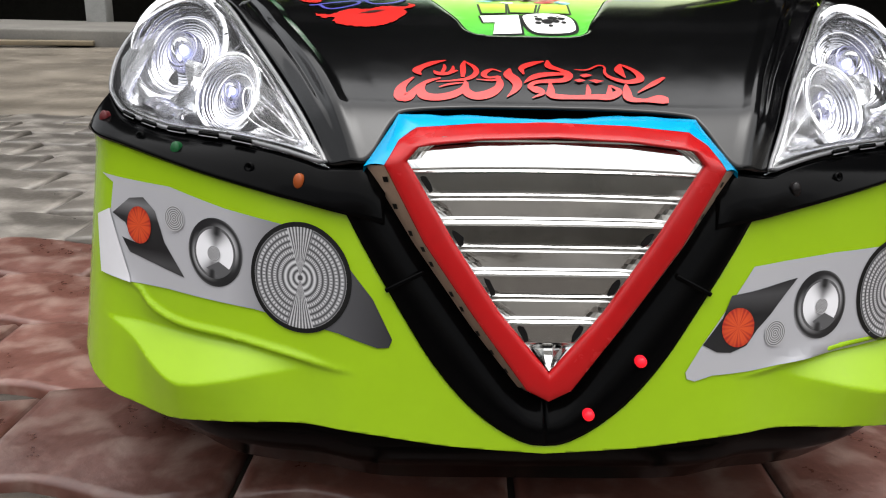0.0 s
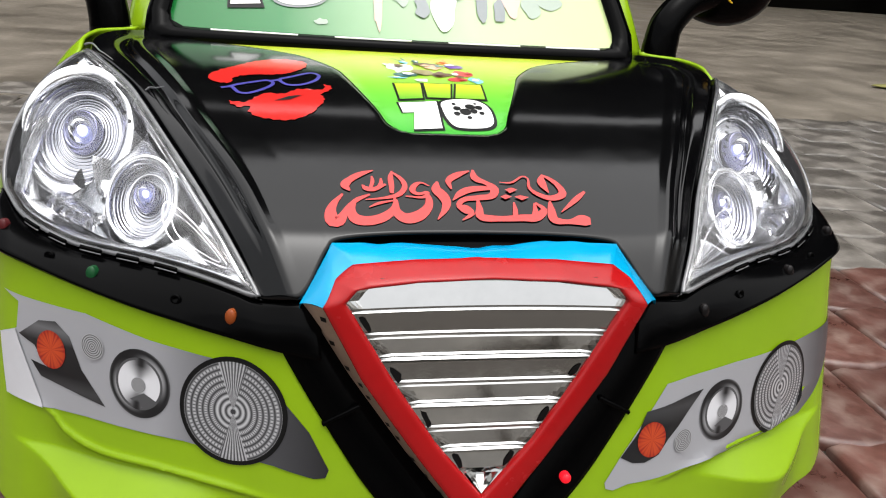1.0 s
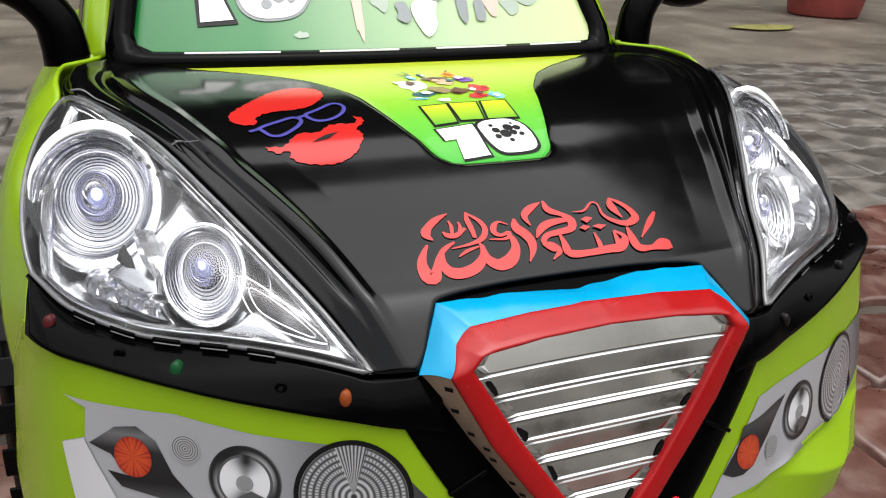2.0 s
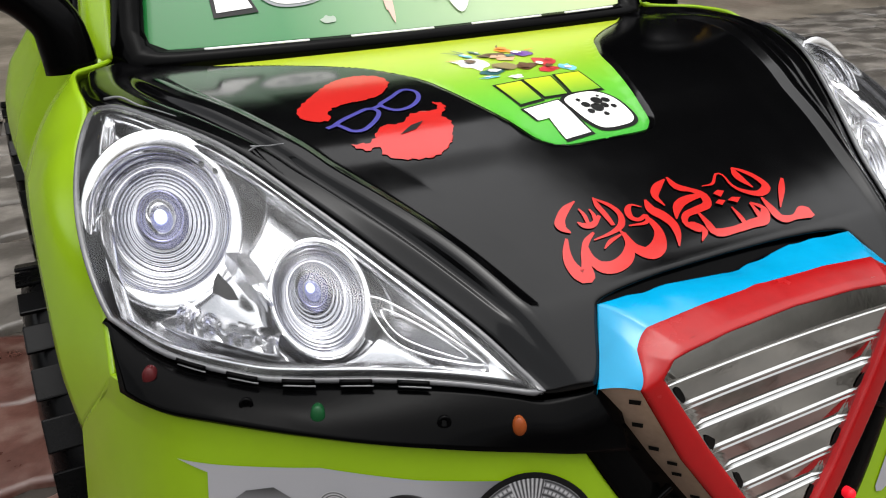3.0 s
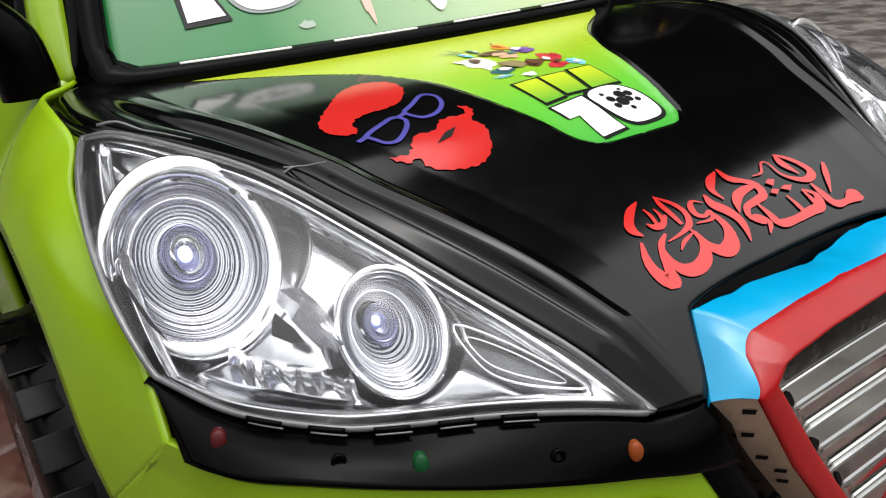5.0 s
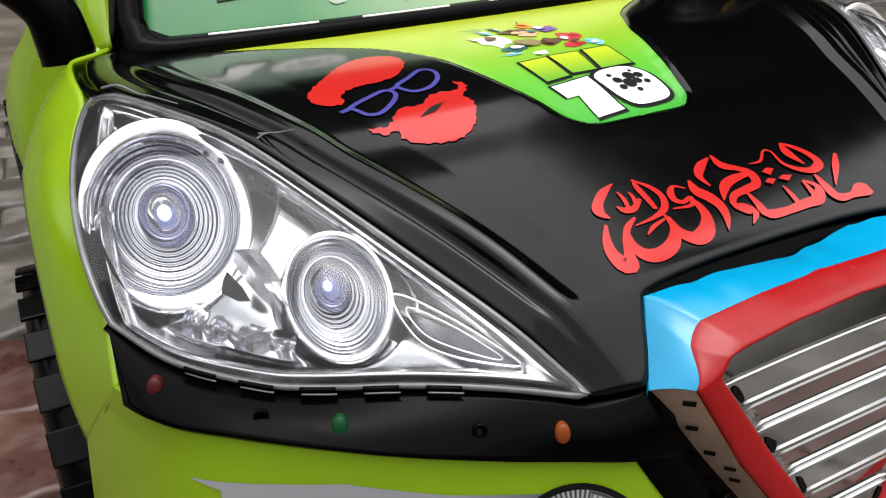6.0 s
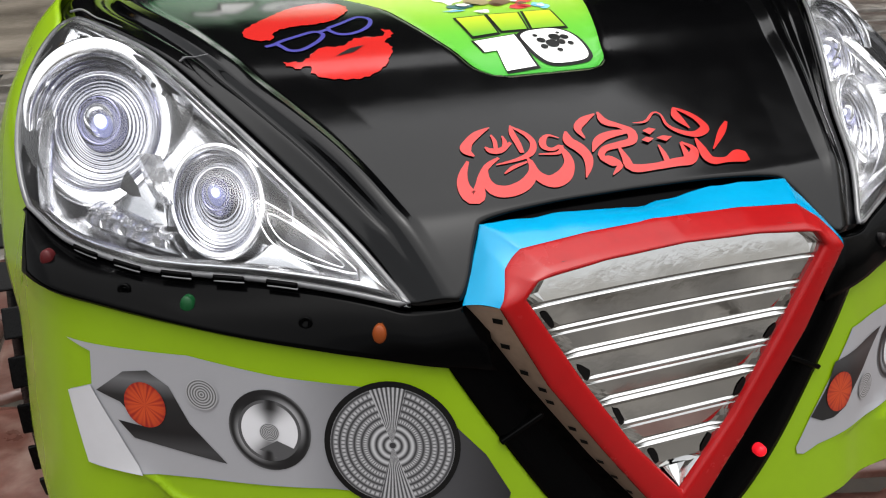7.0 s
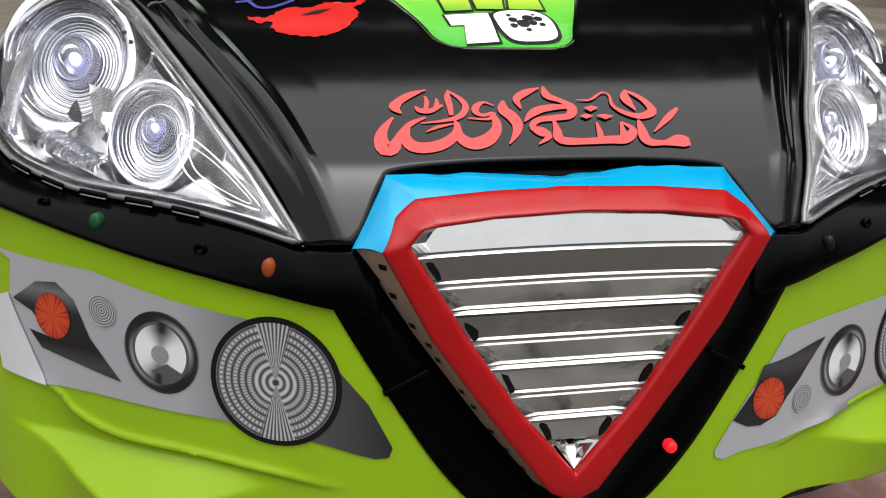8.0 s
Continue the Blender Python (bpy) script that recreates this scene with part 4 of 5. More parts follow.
    # black band under the lamp
    seam = [(0.100, 0.022, 0.312), (0.113, 0.014, 0.3125)] + [tuple(p + np.array([0, -0.002, -0.002])) for p in LAMP_LOW[::4]] + [(0.3145, 0.158, 0.338)]
    a = spline(seam, 70)
    low = [bumper(along(x), z - 0.004, 0.0042) for x, z in spline([(0.100, 0.285)] + [tuple(q) for q in BELT[:54:6]] + [(0.3130, 0.3220)], 70)]
    rows = [[put((p[0], p[1] + 0.016, p[2] - 0.010)) for p in a]]
    for f in np.linspace(0, 1, 12):
        bulge = math.sin(f * math.pi) * 0.0025
        rows.append([put((p[0] * (1 - f) + q[0] * f, p[1] * (1 - f) + q[1] * f - bulge, p[2] * (1 - f) + q[2] * f + bulge * 0.6)) for p, q in zip(a, low)])
    filler = box((0.036, 0.016, 0.013), (side * 0.120, 0.040, 0.3025), 0.003)
    part("corner_filler", filler, SATIN, car, "black filler under the bonnet's corner")
    band = part("front_band", grid(rows), SATIN, car, "black band under the headlight", face=(0, -1, 0.3))
    thick(band, 0.003)
    for x, kind in LEDS.items():
        i = min(range(70), key=lambda k: abs(rows[7][k][0] - side * x))
        at = Vector(rows[7][i])
        bm = lathe([(0.0034, -0.003), (0.0034, 0.0006)] + [(0.0034 * math.cos(t), 0.0006 + 0.0022 * math.sin(t)) for t in np.linspace(0.2, 1.565, 7)], 18, facing(at, (side * 0.35, -0.9, 0.2)) @ Matrix.Diagonal((1.0, 1.4, 1.0, 1.0)))
        part("indicator_led", bm, (LED_AMBER, LED_GREEN, LED_DIM)[kind] if side < 0 else LED_OFF, band, ("amber", "green", "dull red")[kind] + " indicator lamp" if side < 0 else "unlit indicator lamp")
    for x in (0.186, 0.265):
        i = min(range(70), key=lambda k: abs(rows[7][k][0] - side * x))
        bm = lathe([(0.0030, -0.001), (0.0034, 0.0012), (0.0024, 0.0018), (0.0012, 0.0003)], 12, facing(rows[7][i], (side * 0.35, -0.9, 0.2)))
        part("screw", bm, SATIN, band)

    # wing beside the lamp, with the arch over the wheel
    near = spline([bumper(along(0.3185), 0.316), (0.3145, 0.165, 0.340), (0.3135, 0.205, 0.364), (0.3115, 0.245, 0.380), (0.306, 0.283, 0.394), (0.295, 0.314, 0.409), (0.2960, 0.345, 0.419), (0.2945, 0.380, 0.4205), (0.2905, 0.397, 0.4205), (0.2765, 0.415, 0.420), (0.264, 0.433, 0.420)], 60)
    arch = spline([bumper(RUN[-1], 0.256), (0.342, 0.208, 0.286), (0.342, 0.232, 0.314), (0.3415, 0.262, 0.336), (0.341, 0.30, 0.350), (0.340, 0.35, 0.3555), (0.339, 0.40, 0.350), (0.338, 0.45, 0.330)], 60)
    rows = []
    for f in np.linspace(0, 1, 16):
        bow = math.sin(f * math.pi)
        rows.append([put(p * (1 - f) + q * f + bow * np.array([0.002, -0.003, 0.007]) * float(smooth(0, 22, i))) for i, (p, q) in enumerate(zip(near, arch))])
    rows.append([(x - side * 0.012, y + 0.004, z - 0.002) for x, y, z in rows[-1]])
    thick(part("wing", grid(rows), LIME, car, "lime green wing over the front wheel", face=(side, 0, 0.5)), 0.003)
    # inner lining of the wheel arch
    lining = grid([[(side * x, p[1] + 0.012, p[2] - 0.008) for p in arch] for x in (0.335, 0.20)])
    part("arch_lining", lining, SATIN, car)

# vee trim round the grille
GRILLE_OUT = [(0.0, 0.341), (0.045, 0.3398), (0.0820, 0.3368), (0.0925, 0.3300), (0.1005, 0.3175), (0.077, 0.273), (0.0565, 0.2435), (0.042, 0.2235), (0.0135, 0.1855), (0.0, 0.179)]
GRILLE_IN = [(0.0, 0.334), (0.045, 0.332), (0.080, 0.328), (0.087, 0.320), (0.0585, 0.273), (0.031, 0.2325), (0.0, 0.196)]


def front(x, z, d=0.0):
    """The grille's face plane, d metres behind it."""
    return x, 0.18 * (z - 0.32) - 0.005 + d, z


for side in (-1, 1):
    inner = spline([(0.104, 0.3135), (0.0785, 0.272), (0.044, 0.222), (0.015, 0.182), (0.0, 0.174)], 60)
    outer = spline([(0.1265, 0.290), (0.111, 0.2625), (0.093, 0.2325), (0.072, 0.1995), (0.051, 0.1745), (0.030, 0.1575), (0.012, 0.1485), (0.0, 0.147)], 60)
    rows = []
    for f in np.linspace(0, 1, 12):
        bow = math.sin(f * math.pi) * 0.0025
        r = []
        for p, q in zip(inner, outer):
            x, z = p[0] * (1 - f) + q[0] * f, p[1] * (1 - f) + q[1] * f
            x0, y0, z0 = bumper(x, z, 0.0012 + bow)
            r.append((side * x, y0 + 0.010 * (1 - f) ** 2, z))
        rows.append(r)
    vee = part("vee_trim", grid(rows), SATIN, car, "black trim strip beside the grille", face=(0, -1, 0))
    thick(vee, 0.003)
    # the joint where the trim overlaps
    x, z = 0.088, 0.247
    part("trim_joint", box((0.026, 0.004, 0.003), (side * x, bumper(x, z)[1] - 0.0022, z), 0.001, Euler((0, side * radians(28), 0)).to_matrix()), SATIN, vee)
    for x, z, m in ((0.057, 0.201, LED_RED), (0.026, 0.168, LED_RED)) if side > 0 else ():
        at = bumper(x, z, 0.004)
        bm = lathe([(0.0036, -0.003), (0.0036, 0.001)] + [(0.0036 * math.cos(t), 0.001 + 0.003 * math.sin(t)) for t in np.linspace(0.2, 1.565, 6)], 14, facing((side * at[0], at[1], at[2]), (0, -1, 0.1)))
        part("indicator_led", bm, m, vee)

# grille
grille = part("grille", bmesh.new(), CHROME, car, "chrome slatted shield grille with red and blue taped edges")


def corner_line(pts, n):
    """Points along straight runs between corners."""
    p = np.array(pts)
    run = np.r_[0, np.cumsum(np.linalg.norm(np.diff(p, axis=0), axis=1))]
    w = np.linspace(0, run[-1], n)
    return np.stack([np.interp(w, run, p[:, 0]), np.interp(w, run, p[:, 1])], 1)


o, i_ = corner_line(GRILLE_OUT, 200), corner_line(GRILLE_IN, 200)
both = lambda p: [tuple(q) for q in p] + [(-x, z) for x, z in p[::-1][1:-1]]
O, I = both(o), both(i_)


def blend(f):
    return [(a[0] * (1 - f) + b[0] * f, a[1] * (1 - f) + b[1] * f) for a, b in zip(O, I)]




def roll(z):
    """How far the frame's outer edge rolls back over the top of the grille."""
    return 0.016 * float(smooth(0.319, 0.336, z))


rows = []
for f, d in ((0.0, 0.0060), (0.0, 0.0022), (0.012, 0.0010), (0.04, 0.0002), (0.10, -0.0004), (0.25, -0.0009), (0.5, -0.0011), (0.70, -0.0011), (0.80, -0.0010), (0.90, -0.0007), (0.96, -0.0001), (0.99, 0.0010), (1.0, 0.0036)):
    # the tape lies a little unevenly round the moulding
    rows.append([front(x + 0.00015 * noise.noise((x * 60, z * 60, f * 2)), z + 0.00015 * noise.noise((x * 60, z * 60, f * 2 + 5)), d + roll(q[1]) * max(0.0, 1 - f / 0.74) + 0.0002 * noise.noise((x * 45, z * 45, 3 + f))) for (x, z), q in zip(blend(f), O)])
part("red_frame", grid(rows, closed_u=True), RED, grille, "red taped frame with slightly wrinkled edges", face=(0, -1, 0))
# worn chrome side walls and the blue taped brow
for side in (-1, 1):
    wall_f = corner_line([(0.1005, 0.3172), (0.077, 0.273), (0.042, 0.2235), (0.0135, 0.1855), (0.0, 0.179)], 50)
    wall_b = corner_line([(0.112, 0.3135), (0.083, 0.267), (0.0475, 0.217), (0.017, 0.1795), (0.0, 0.172)], 50)
    rows = [[(side * p[0], *front(*p, 0.002)[1:]) for p in wall_f], [(side * p[0], front(*p, 0.020)[1], p[1]) for p in wall_b]]
    wall = part("side_wall", grid(rows), BRONZE, grille, "worn chrome side with black marker dashes", face=(side, 0, -0.4))
    dash_seed = random.Random(3 + side)
    for k in range(11):
        j = 3 + k * 4 + dash_seed.randint(-1, 1)
        if j >= 48:
            continue
        a, b = Vector(rows[0][j]), Vector(rows[1][j])
        c, d = Vector(rows[0][j + 1]), Vector(rows[1][j + 1])
        f0 = dash_seed.uniform(0.05, 0.5)
        nrm = (c - a).cross(b - a).normalized() * side * 0.0005
        bm = bmesh.new()
        bm.faces.new([bm.verts.new(p + nrm) for p in (a.lerp(b, f0), a.lerp(b, f0 + 0.30), c.lerp(d, f0 + 0.38), c.lerp(d, f0 + 0.1))])
        part("marker_dash", bm, MARK, wall, flat=True)
# its front follows the red frame, its back edge sags unevenly; both turn at the same corners
brow_front = [(0.1005, 0.3175), (0.0925, 0.3300), (0.0820, 0.3368), (0.045, 0.3398), (0.0, 0.3410)]
brow_back = {-1: [(0.1135, 0.011, 0.3135), (0.0975, 0.034, 0.3350), (0.0935, 0.040, 0.3412), (0.045, 0.0395, 0.3412), (0.0, 0.036, 0.3395)], 1: [(0.1135, 0.011, 0.3135), (0.0975, 0.034, 0.3350), (0.0935, 0.040, 0.3412), (0.045, 0.0420, 0.3425), (0.0, 0.036, 0.3395)]}
front_line, back_line = [], []
for side in (-1, 1):
    fl, bl = [], []
    for k in range(4):
        for q in np.linspace(0, 1, 12, endpoint=k == 3):
            x, z = np.array(brow_front[k]) * (1 - q) + np.array(brow_front[k + 1]) * q
            fl.append((side * x, *front(x, z, roll(z) + 0.0012)[1:]))
            x, y, z = np.array(brow_back[side][k]) * (1 - q) + np.array(brow_back[side][k + 1]) * q
            ripple = 0.0008 * noise.noise((side * x * 70, 1.0, 4.0)) * smooth(0.094, 0.085, x)
            bl.append((side * x, y + ripple, z + ripple))
    front_line += fl if side < 0 else fl[::-1][1:]
    back_line += bl if side < 0 else bl[::-1][1:]
rows = []
for f in np.linspace(0, 1, 24):
    rows.append([tuple(np.array(a) * (1 - f) + np.array(b) * f + np.array([0, 0, 0.0012]) * math.sin(f * math.pi)) for a, b in zip(front_line, back_line)])
rows.append([(x, y + 0.001, z - 0.008) for x, y, z in back_line])
part("blue_brow", grid(rows), CYAN, grille, "sky blue taped brow over the grille", face=(0, -0.3, 1))
# dark gap behind the brow
gap = grid([[(x, 0.034, 0.316) for x in np.linspace(-0.10, 0.10, 20)], [(x, 0.058, 0.3455) for x in np.linspace(-0.10, 0.10, 20)]])
part("brow_gap", gap, SATIN, grille)

# chrome slats
prof = [(0.3330, 0.0062), (0.3325, 0.0064), (0.3312, 0.0070), (0.3302, 0.0060), (0.3290, 0.0066), (0.3155, 0.0030), (0.3148, 0.0030), (0.3140, 0.0038), (0.3134, 0.0036), (0.3128, 0.0030)]
for top in (0.3128, 0.2838, 0.2548, 0.2258):
    # a flat, a narrow groove and lip, a face leaning back, and the thin bright chamfer of the next flat
    prof += [(top - 0.0012, 0.0031), (top - 0.0112, 0.0036), (top - 0.0117, 0.0044), (top - 0.0123, 0.0044), (top - 0.0133, 0.0035), (top - 0.0141, 0.0035), (top - 0.0151, 0.0038), (top - 0.0160, 0.0033), (top - 0.0256, 0.0056), (top - 0.0260, 0.0055), (top - 0.0267, 0.0045), (top - 0.0275, 0.0045), (top - 0.0281, 0.0041), (top - 0.0289, 0.0032)]
prof = [q for q in prof if q[0] > 0.2130] + [(0.2120, 0.0060), (0.2110, 0.0110), (0.192, 0.0125)]


def half_width(z):
    line = np.array([(0.334, 0.06), (0.328, 0.080), (0.320, 0.087), (0.273, 0.0585), (0.2325, 0.031), (0.196, 0.0)])[::-1]
    return float(np.interp(z, line[:, 0], line[:, 1])) + 0.003


rows = []
fine_prof = []
for (z0, d0), (z1, d1) in zip(prof, prof[1:]):
    for f in np.linspace(0, 1, 3, endpoint=False):
        fine_prof.append((z0 + (z1 - z0) * f, d0 + (d1 - d0) * f))
BEVEL = 0.0075


def slat_depth(x, z):
    """Depth of the slatted face; the recesses rise to bevelled ends."""
    d = float(np.interp(z, [q[0] for q in fine_prof][::-1], [q[1] for q in fine_prof][::-1]))
    k = min(1.0, max(0.0, (half_width(z) - 0.003 - abs(x)) / BEVEL))
    return min(d, 0.0034) + max(0.0, d - 0.0034) * k


for z, d in fine_prof:
    w = half_width(z)
    inner_w = max(0.0, w - 0.003 - BEVEL)
    xs = np.concatenate([np.linspace(-w, -inner_w, 5)[:-1], np.linspace(-inner_w, inner_w, 40), np.linspace(inner_w, w, 5)[1:]])
    rows.append([front(x, z + 0.002 * (1 - (x / 0.09) ** 2) * smooth(0.26, 0.32, z), slat_depth(x, z)) for x in xs])
part("slats", grid(rows), CHROME, grille, "polished chrome slats", flat=True, face=(0, -1, 0))
# chrome end blocks of the recesses, and flaked black patches
flake = random.Random(8)
for side in (-1, 1):
    for z in (0.307, 0.276, 0.2475, 0.220):
        w = half_width(z) - 0.006
        c = np.array([side * (w - 0.001), z])
        pts = [(c[0] + 0.0030 * math.cos(t) * flake.uniform(0.5, 1.1) + side * 0.0030 * math.sin(t), c[1] + 0.0062 * math.sin(t) * flake.uniform(0.6, 1.1)) for t in np.linspace(0, 2 * math.pi, 9, endpoint=False)]
        if (z > 0.3 and side > 0) or flake.random() < 0.2:
            continue
        part("flaked_patch", sheet(pts, lambda a, b: front(a, b, slat_depth(a, b) - 0.0006), 0.003), MARK, grille, face=(0, -1, 0))
gem = bmesh.new()
tip = [front(-0.010, 0.2105, 0.004), front(0.010, 0.2105, 0.004), front(0, 0.197, 0.003), front(0, 0.2065, 0.011), front(-0.004, 0.2065, 0.010), front(0.004, 0.2065, 0.010)]
gv = [gem.verts.new(p) for p in tip]
for f in ((0, 1, 5, 4), (0, 4, 2), (1, 2, 5), (4, 5, 2)):
    gem.faces.new([gv[k] for k in f])
part("tip_facets", gem, CHROME, grille, flat=True, face=(0, -1, 0))

# printed lamp stickers on the bumper


def lamp_sticker(side, outline, tip_uv, items):
    def on_skin(a, b):
        return bumper(a, b, 0.0008)

    pts = [(along(x), z) for x, z in outline]
    a0, a1 = tip_uv
    bm = sheet(pts, on_skin, 0.006)
    uv = bm.loops.layers.uv[0]
    for f in bm.faces:
        for lp in f.loops:
            lp[uv].uv = ((lp[uv].uv[0] - a0) / (a1 - a0), 0)
    st = part("lamp_sticker", bm, STICKER_GREY, car, "silver sticker printed with lamps", face=(0, -1, 0))
    for name, kind, x, z, r in items:
        c = (along(x), z)
        lift = lambda a, b: bumper(a, b, 0.0012)
        lift2 = lambda a, b: bumper(a, b, 0.0016)
        if kind == "big":
            part("lamp_ring", disc(c, r * 1.04, r * 1.04, lift, 3, 56, 0.90), INK_AND_SHADE, st, face=(0, -1, 0))
            part(name, disc(c, r * 0.95, r * 0.95, lift2, 10, 56), BIG_LAMP, st, face=(0, -1, 0))
        elif kind == "bowl":
            part("lamp_ring", disc(c, r, r * 1.05, lift, 4, 48, 0.70), BOWL_RIM, st, face=(0, -1, 0))
            part(name, disc(c, r * 0.76, r * 0.80, lift2, 8, 48), BOWL_LAMP, st, face=(0, -1, 0))
            part("lamp_core", disc((c[0], c[1] - 0.0005), r * 0.24, r * 0.24, lambda a, b: bumper(a, b, 0.0021), 4, 24), SMALL_LAMP, st, face=(0, -1, 0))
        elif kind == "small":
            part(name, disc(c, r, r, lift2, 6, 36), SMALL_LAMP, st, face=(0, -1, 0))
        else:
            part(name, disc(c, r * 0.95, r * 1.08, lift2, 6, 40), AMBER_LAMP, st, face=(0, -1, 0))
    return st


left_out = [(-0.298, 0.291), (-0.287, 0.2865), (-0.288, 0.269), (-0.2985, 0.2625), (-0.2925, 0.225), (-0.270, 0.2235), (-0.244, 0.224), (-0.183, 0.221), (-0.128, 0.213), (-0.104, 0.2055), (-0.097, 0.206), (-0.095, 0.211), (-0.107, 0.235), (-0.128, 0.261), (-0.150, 0.273), (-0.202, 0.281), (-0.242, 0.290)]
st = lamp_sticker(-1, left_out, (along(-0.30), along(-0.095)), [("big_lamp", "big", -0.152, 0.244, 0.0325), ("bowl_lamp", "bowl", -0.209, 0.253, 0.0205), ("small_lamp", "small", -0.238, 0.2705, 0.0082), ("amber_lamp", "amber", -0.265, 0.262, 0.0112)])
flap = sheet([(along(x), z) for x, z in ((-0.288, 0.269), (-0.2985, 0.2625), (-0.2925, 0.225), (-0.270, 0.2235), (-0.279, 0.247))], lambda a, b: bumper(a, b, 0.0020), 0.006)
part("torn_flap", flap, mat("white_backing", (0.45, 0.45, 0.47), 0.4, vary=0.05, bump=0.05), st, "pale lifted sticker end", face=(0, -1, 0))
dark = sheet([(along(x), z) for x, z in ((-0.286, 0.2665), (-0.273, 0.2785), (-0.262, 0.2805), (-0.253, 0.273), (-0.246, 0.254), (-0.231, 0.2335), (-0.272, 0.243), (-0.278, 0.252), (-0.268, 0.2500), (-0.276, 0.2620))], lambda a, b: bumper(a, b, 0.0012), 0.006)
part("dark_print", dark, DARK_PRINT, st, face=(0, -1, 0))
right_out = [(0.127, 0.257), (0.186, 0.261), (0.246, 0.261), (0.285, 0.262), (0.305, 0.263), (0.303, 0.250), (0.291, 0.226), (0.267, 0.199), (0.237, 0.198), (0.168, 0.196), (0.103, 0.191), (0.092, 0.1875), (0.087, 0.189), (0.086, 0.193), (0.096, 0.210)]
st = lamp_sticker(1, right_out, (along(0.09), along(0.318)), [("big_lamp", "big", 0.236, 0.231, 0.0325), ("bowl_lamp", "bowl", 0.177, 0.229, 0.0205), ("small_lamp", "small", 0.144, 0.2145, 0.0082), ("amber_lamp", "amber", 0.118, 0.2205, 0.0112)])
dark = sheet([(along(x), z) for x, z in ((0.096, 0.210), (0.105, 0.2055), (0.114, 0.205), (0.124, 0.209), (0.131, 0.2185), (0.140, 0.2265), (0.159, 0.2475), (0.113, 0.240), (0.108, 0.2265))], lambda a, b: bumper(a, b, 0.0012), 0.006)
part("dark_print", dark, DARK_PRINT, st, face=(0, -1, 0))

# windscreen
SCREEN_LOW, SCREEN_HIGH = (0.243, 0.428, 0.414), (0.190, 0.60, 0.640)


def screen(a, b, off=0.0):
    """a: half-widths across, b: 0 at the sill to 1 at the top."""
    w = SCREEN_LOW[0] + (SCREEN_HIGH[0] - SCREEN_LOW[0]) * b
    y = SCREEN_LOW[1] + (SCREEN_HIGH[1] - SCREEN_LOW[1]) * b - 0.018 * (1 - a * a)
    z = SCREEN_LOW[2] + (SCREEN_HIGH[2] - SCREEN_LOW[2]) * b
    return a * w, y - 0.78 * off, z + 0.62 * off


wind = part("windscreen", bmesh.new(), SATIN, car, "printed plastic windscreen in a black frame")
pane_pts = closed_curve([(-0.97, 0.06), (-0.985, 0.10), (-0.97, 0.50), (-0.9, 0.545), (0.9, 0.545), (0.97, 0.50), (0.985, 0.10), (0.97, 0.06), (0.93, 0.03), (0.5, 0.028), (0, 0.027), (-0.5, 0.028), (-0.93, 0.03)], 90)
bm = bmesh.new()
uv = bm.loops.layers.uv.new("plan")
grid([[screen(a, b) for a in np.linspace(-1, 1, 41)] for b in np.linspace(0.0, 0.57, 15)], bm=bm)
for f in bm.faces:
    for lp in f.loops:
        lp[uv].uv = (lp.vert.co.x, lp.vert.co.z)
thick(part("pane", bm, SCREEN_PRINT, wind, "green to pale yellow printed screen", face=(0, -1, 0.5)), 0.003)
inner_f, outer_f = [], []
for a, b in pane_pts:
    inner_f.append(screen(a, b, 0.004))
    outer_f.append(screen(a * 1.085, -0.035 if b < 0.06 else b + 0.04 * (b > 0.48) - 0.02 * (b < 0.2), 0.006))
mid_f = [tuple(np.array(p) * 0.5 + np.array(q) * 0.5 + np.array([0, -0.004, 0.003])) for p, q in zip(inner_f, outer_f)]
lip_f = [screen(a * 0.995, b + 0.004 * (b < 0.1), -0.002) for a, b in pane_pts]
back_f = [(x * 1.035, y + 0.045, z - 0.02) for x, y, z in outer_f]
part("screen_frame", grid([lip_f, inner_f, mid_f, outer_f, back_f], closed_u=True), SATIN, wind, "black moulded frame", face=(0, -1, 0.5))
sill = grid([[(*screen(f, 0.0, k)[:1], screen(f, 0.0, k)[1] + dy, screen(f, 0, k)[2] + dz) for f in np.linspace(-1.14, 1.14, 50)] for k, dy, dz in ((0.002, 0.004, -0.010), (0.004, 0.000, -0.012), (0.004, -0.006, -0.014), (0.000, -0.006, -0.03))])
thick(part("screen_sill", sill, SATIN, wind, "black sill under the screen", face=(0, -1, 0.4)), 0.003)
for a0, a1 in ((-0.80, -0.45), (-0.30, 0.02), (0.18, 0.50), (0.62, 0.88)):
    part("clear_strip", tube([screen(f, 0.018, 0.006) for f in np.linspace(a0, a1, 12)], 0.0012, 6), WHITE, wind, "pale strip along the screen's foot")
pale = [print_colour("print_pale_grey", (0.30, 0.36, 0.30)), print_colour("print_pale_pink", (0.62, 0.40, 0.34)), print_colour("print_pale_white", (0.76, 0.80, 0.72)), print_colour("print_pale_slate", (0.20, 0.22, 0.23))]


def screen_sheet(name, pts, m, off):
    return part(name, sheet(pts, lambda a, b: screen(a, b, off), 0.05), m, wind, face=(0, -1, 0.5))


for pts, m, off in (([(-0.87, 0.31), (-0.70, 0.32), (-0.60, 0.13), (-0.755, 0.12), (-0.77, 0.225), (-0.86, 0.235)], INK_AND_SHADE, 0.0012), ([(-0.85, 0.30), (-0.71, 0.31), (-0.62, 0.145), (-0.745, 0.135), (-0.755, 0.24), (-0.85, 0.248)], WHITE, 0.0018)):
    screen_sheet("screen_block", pts, m, off)
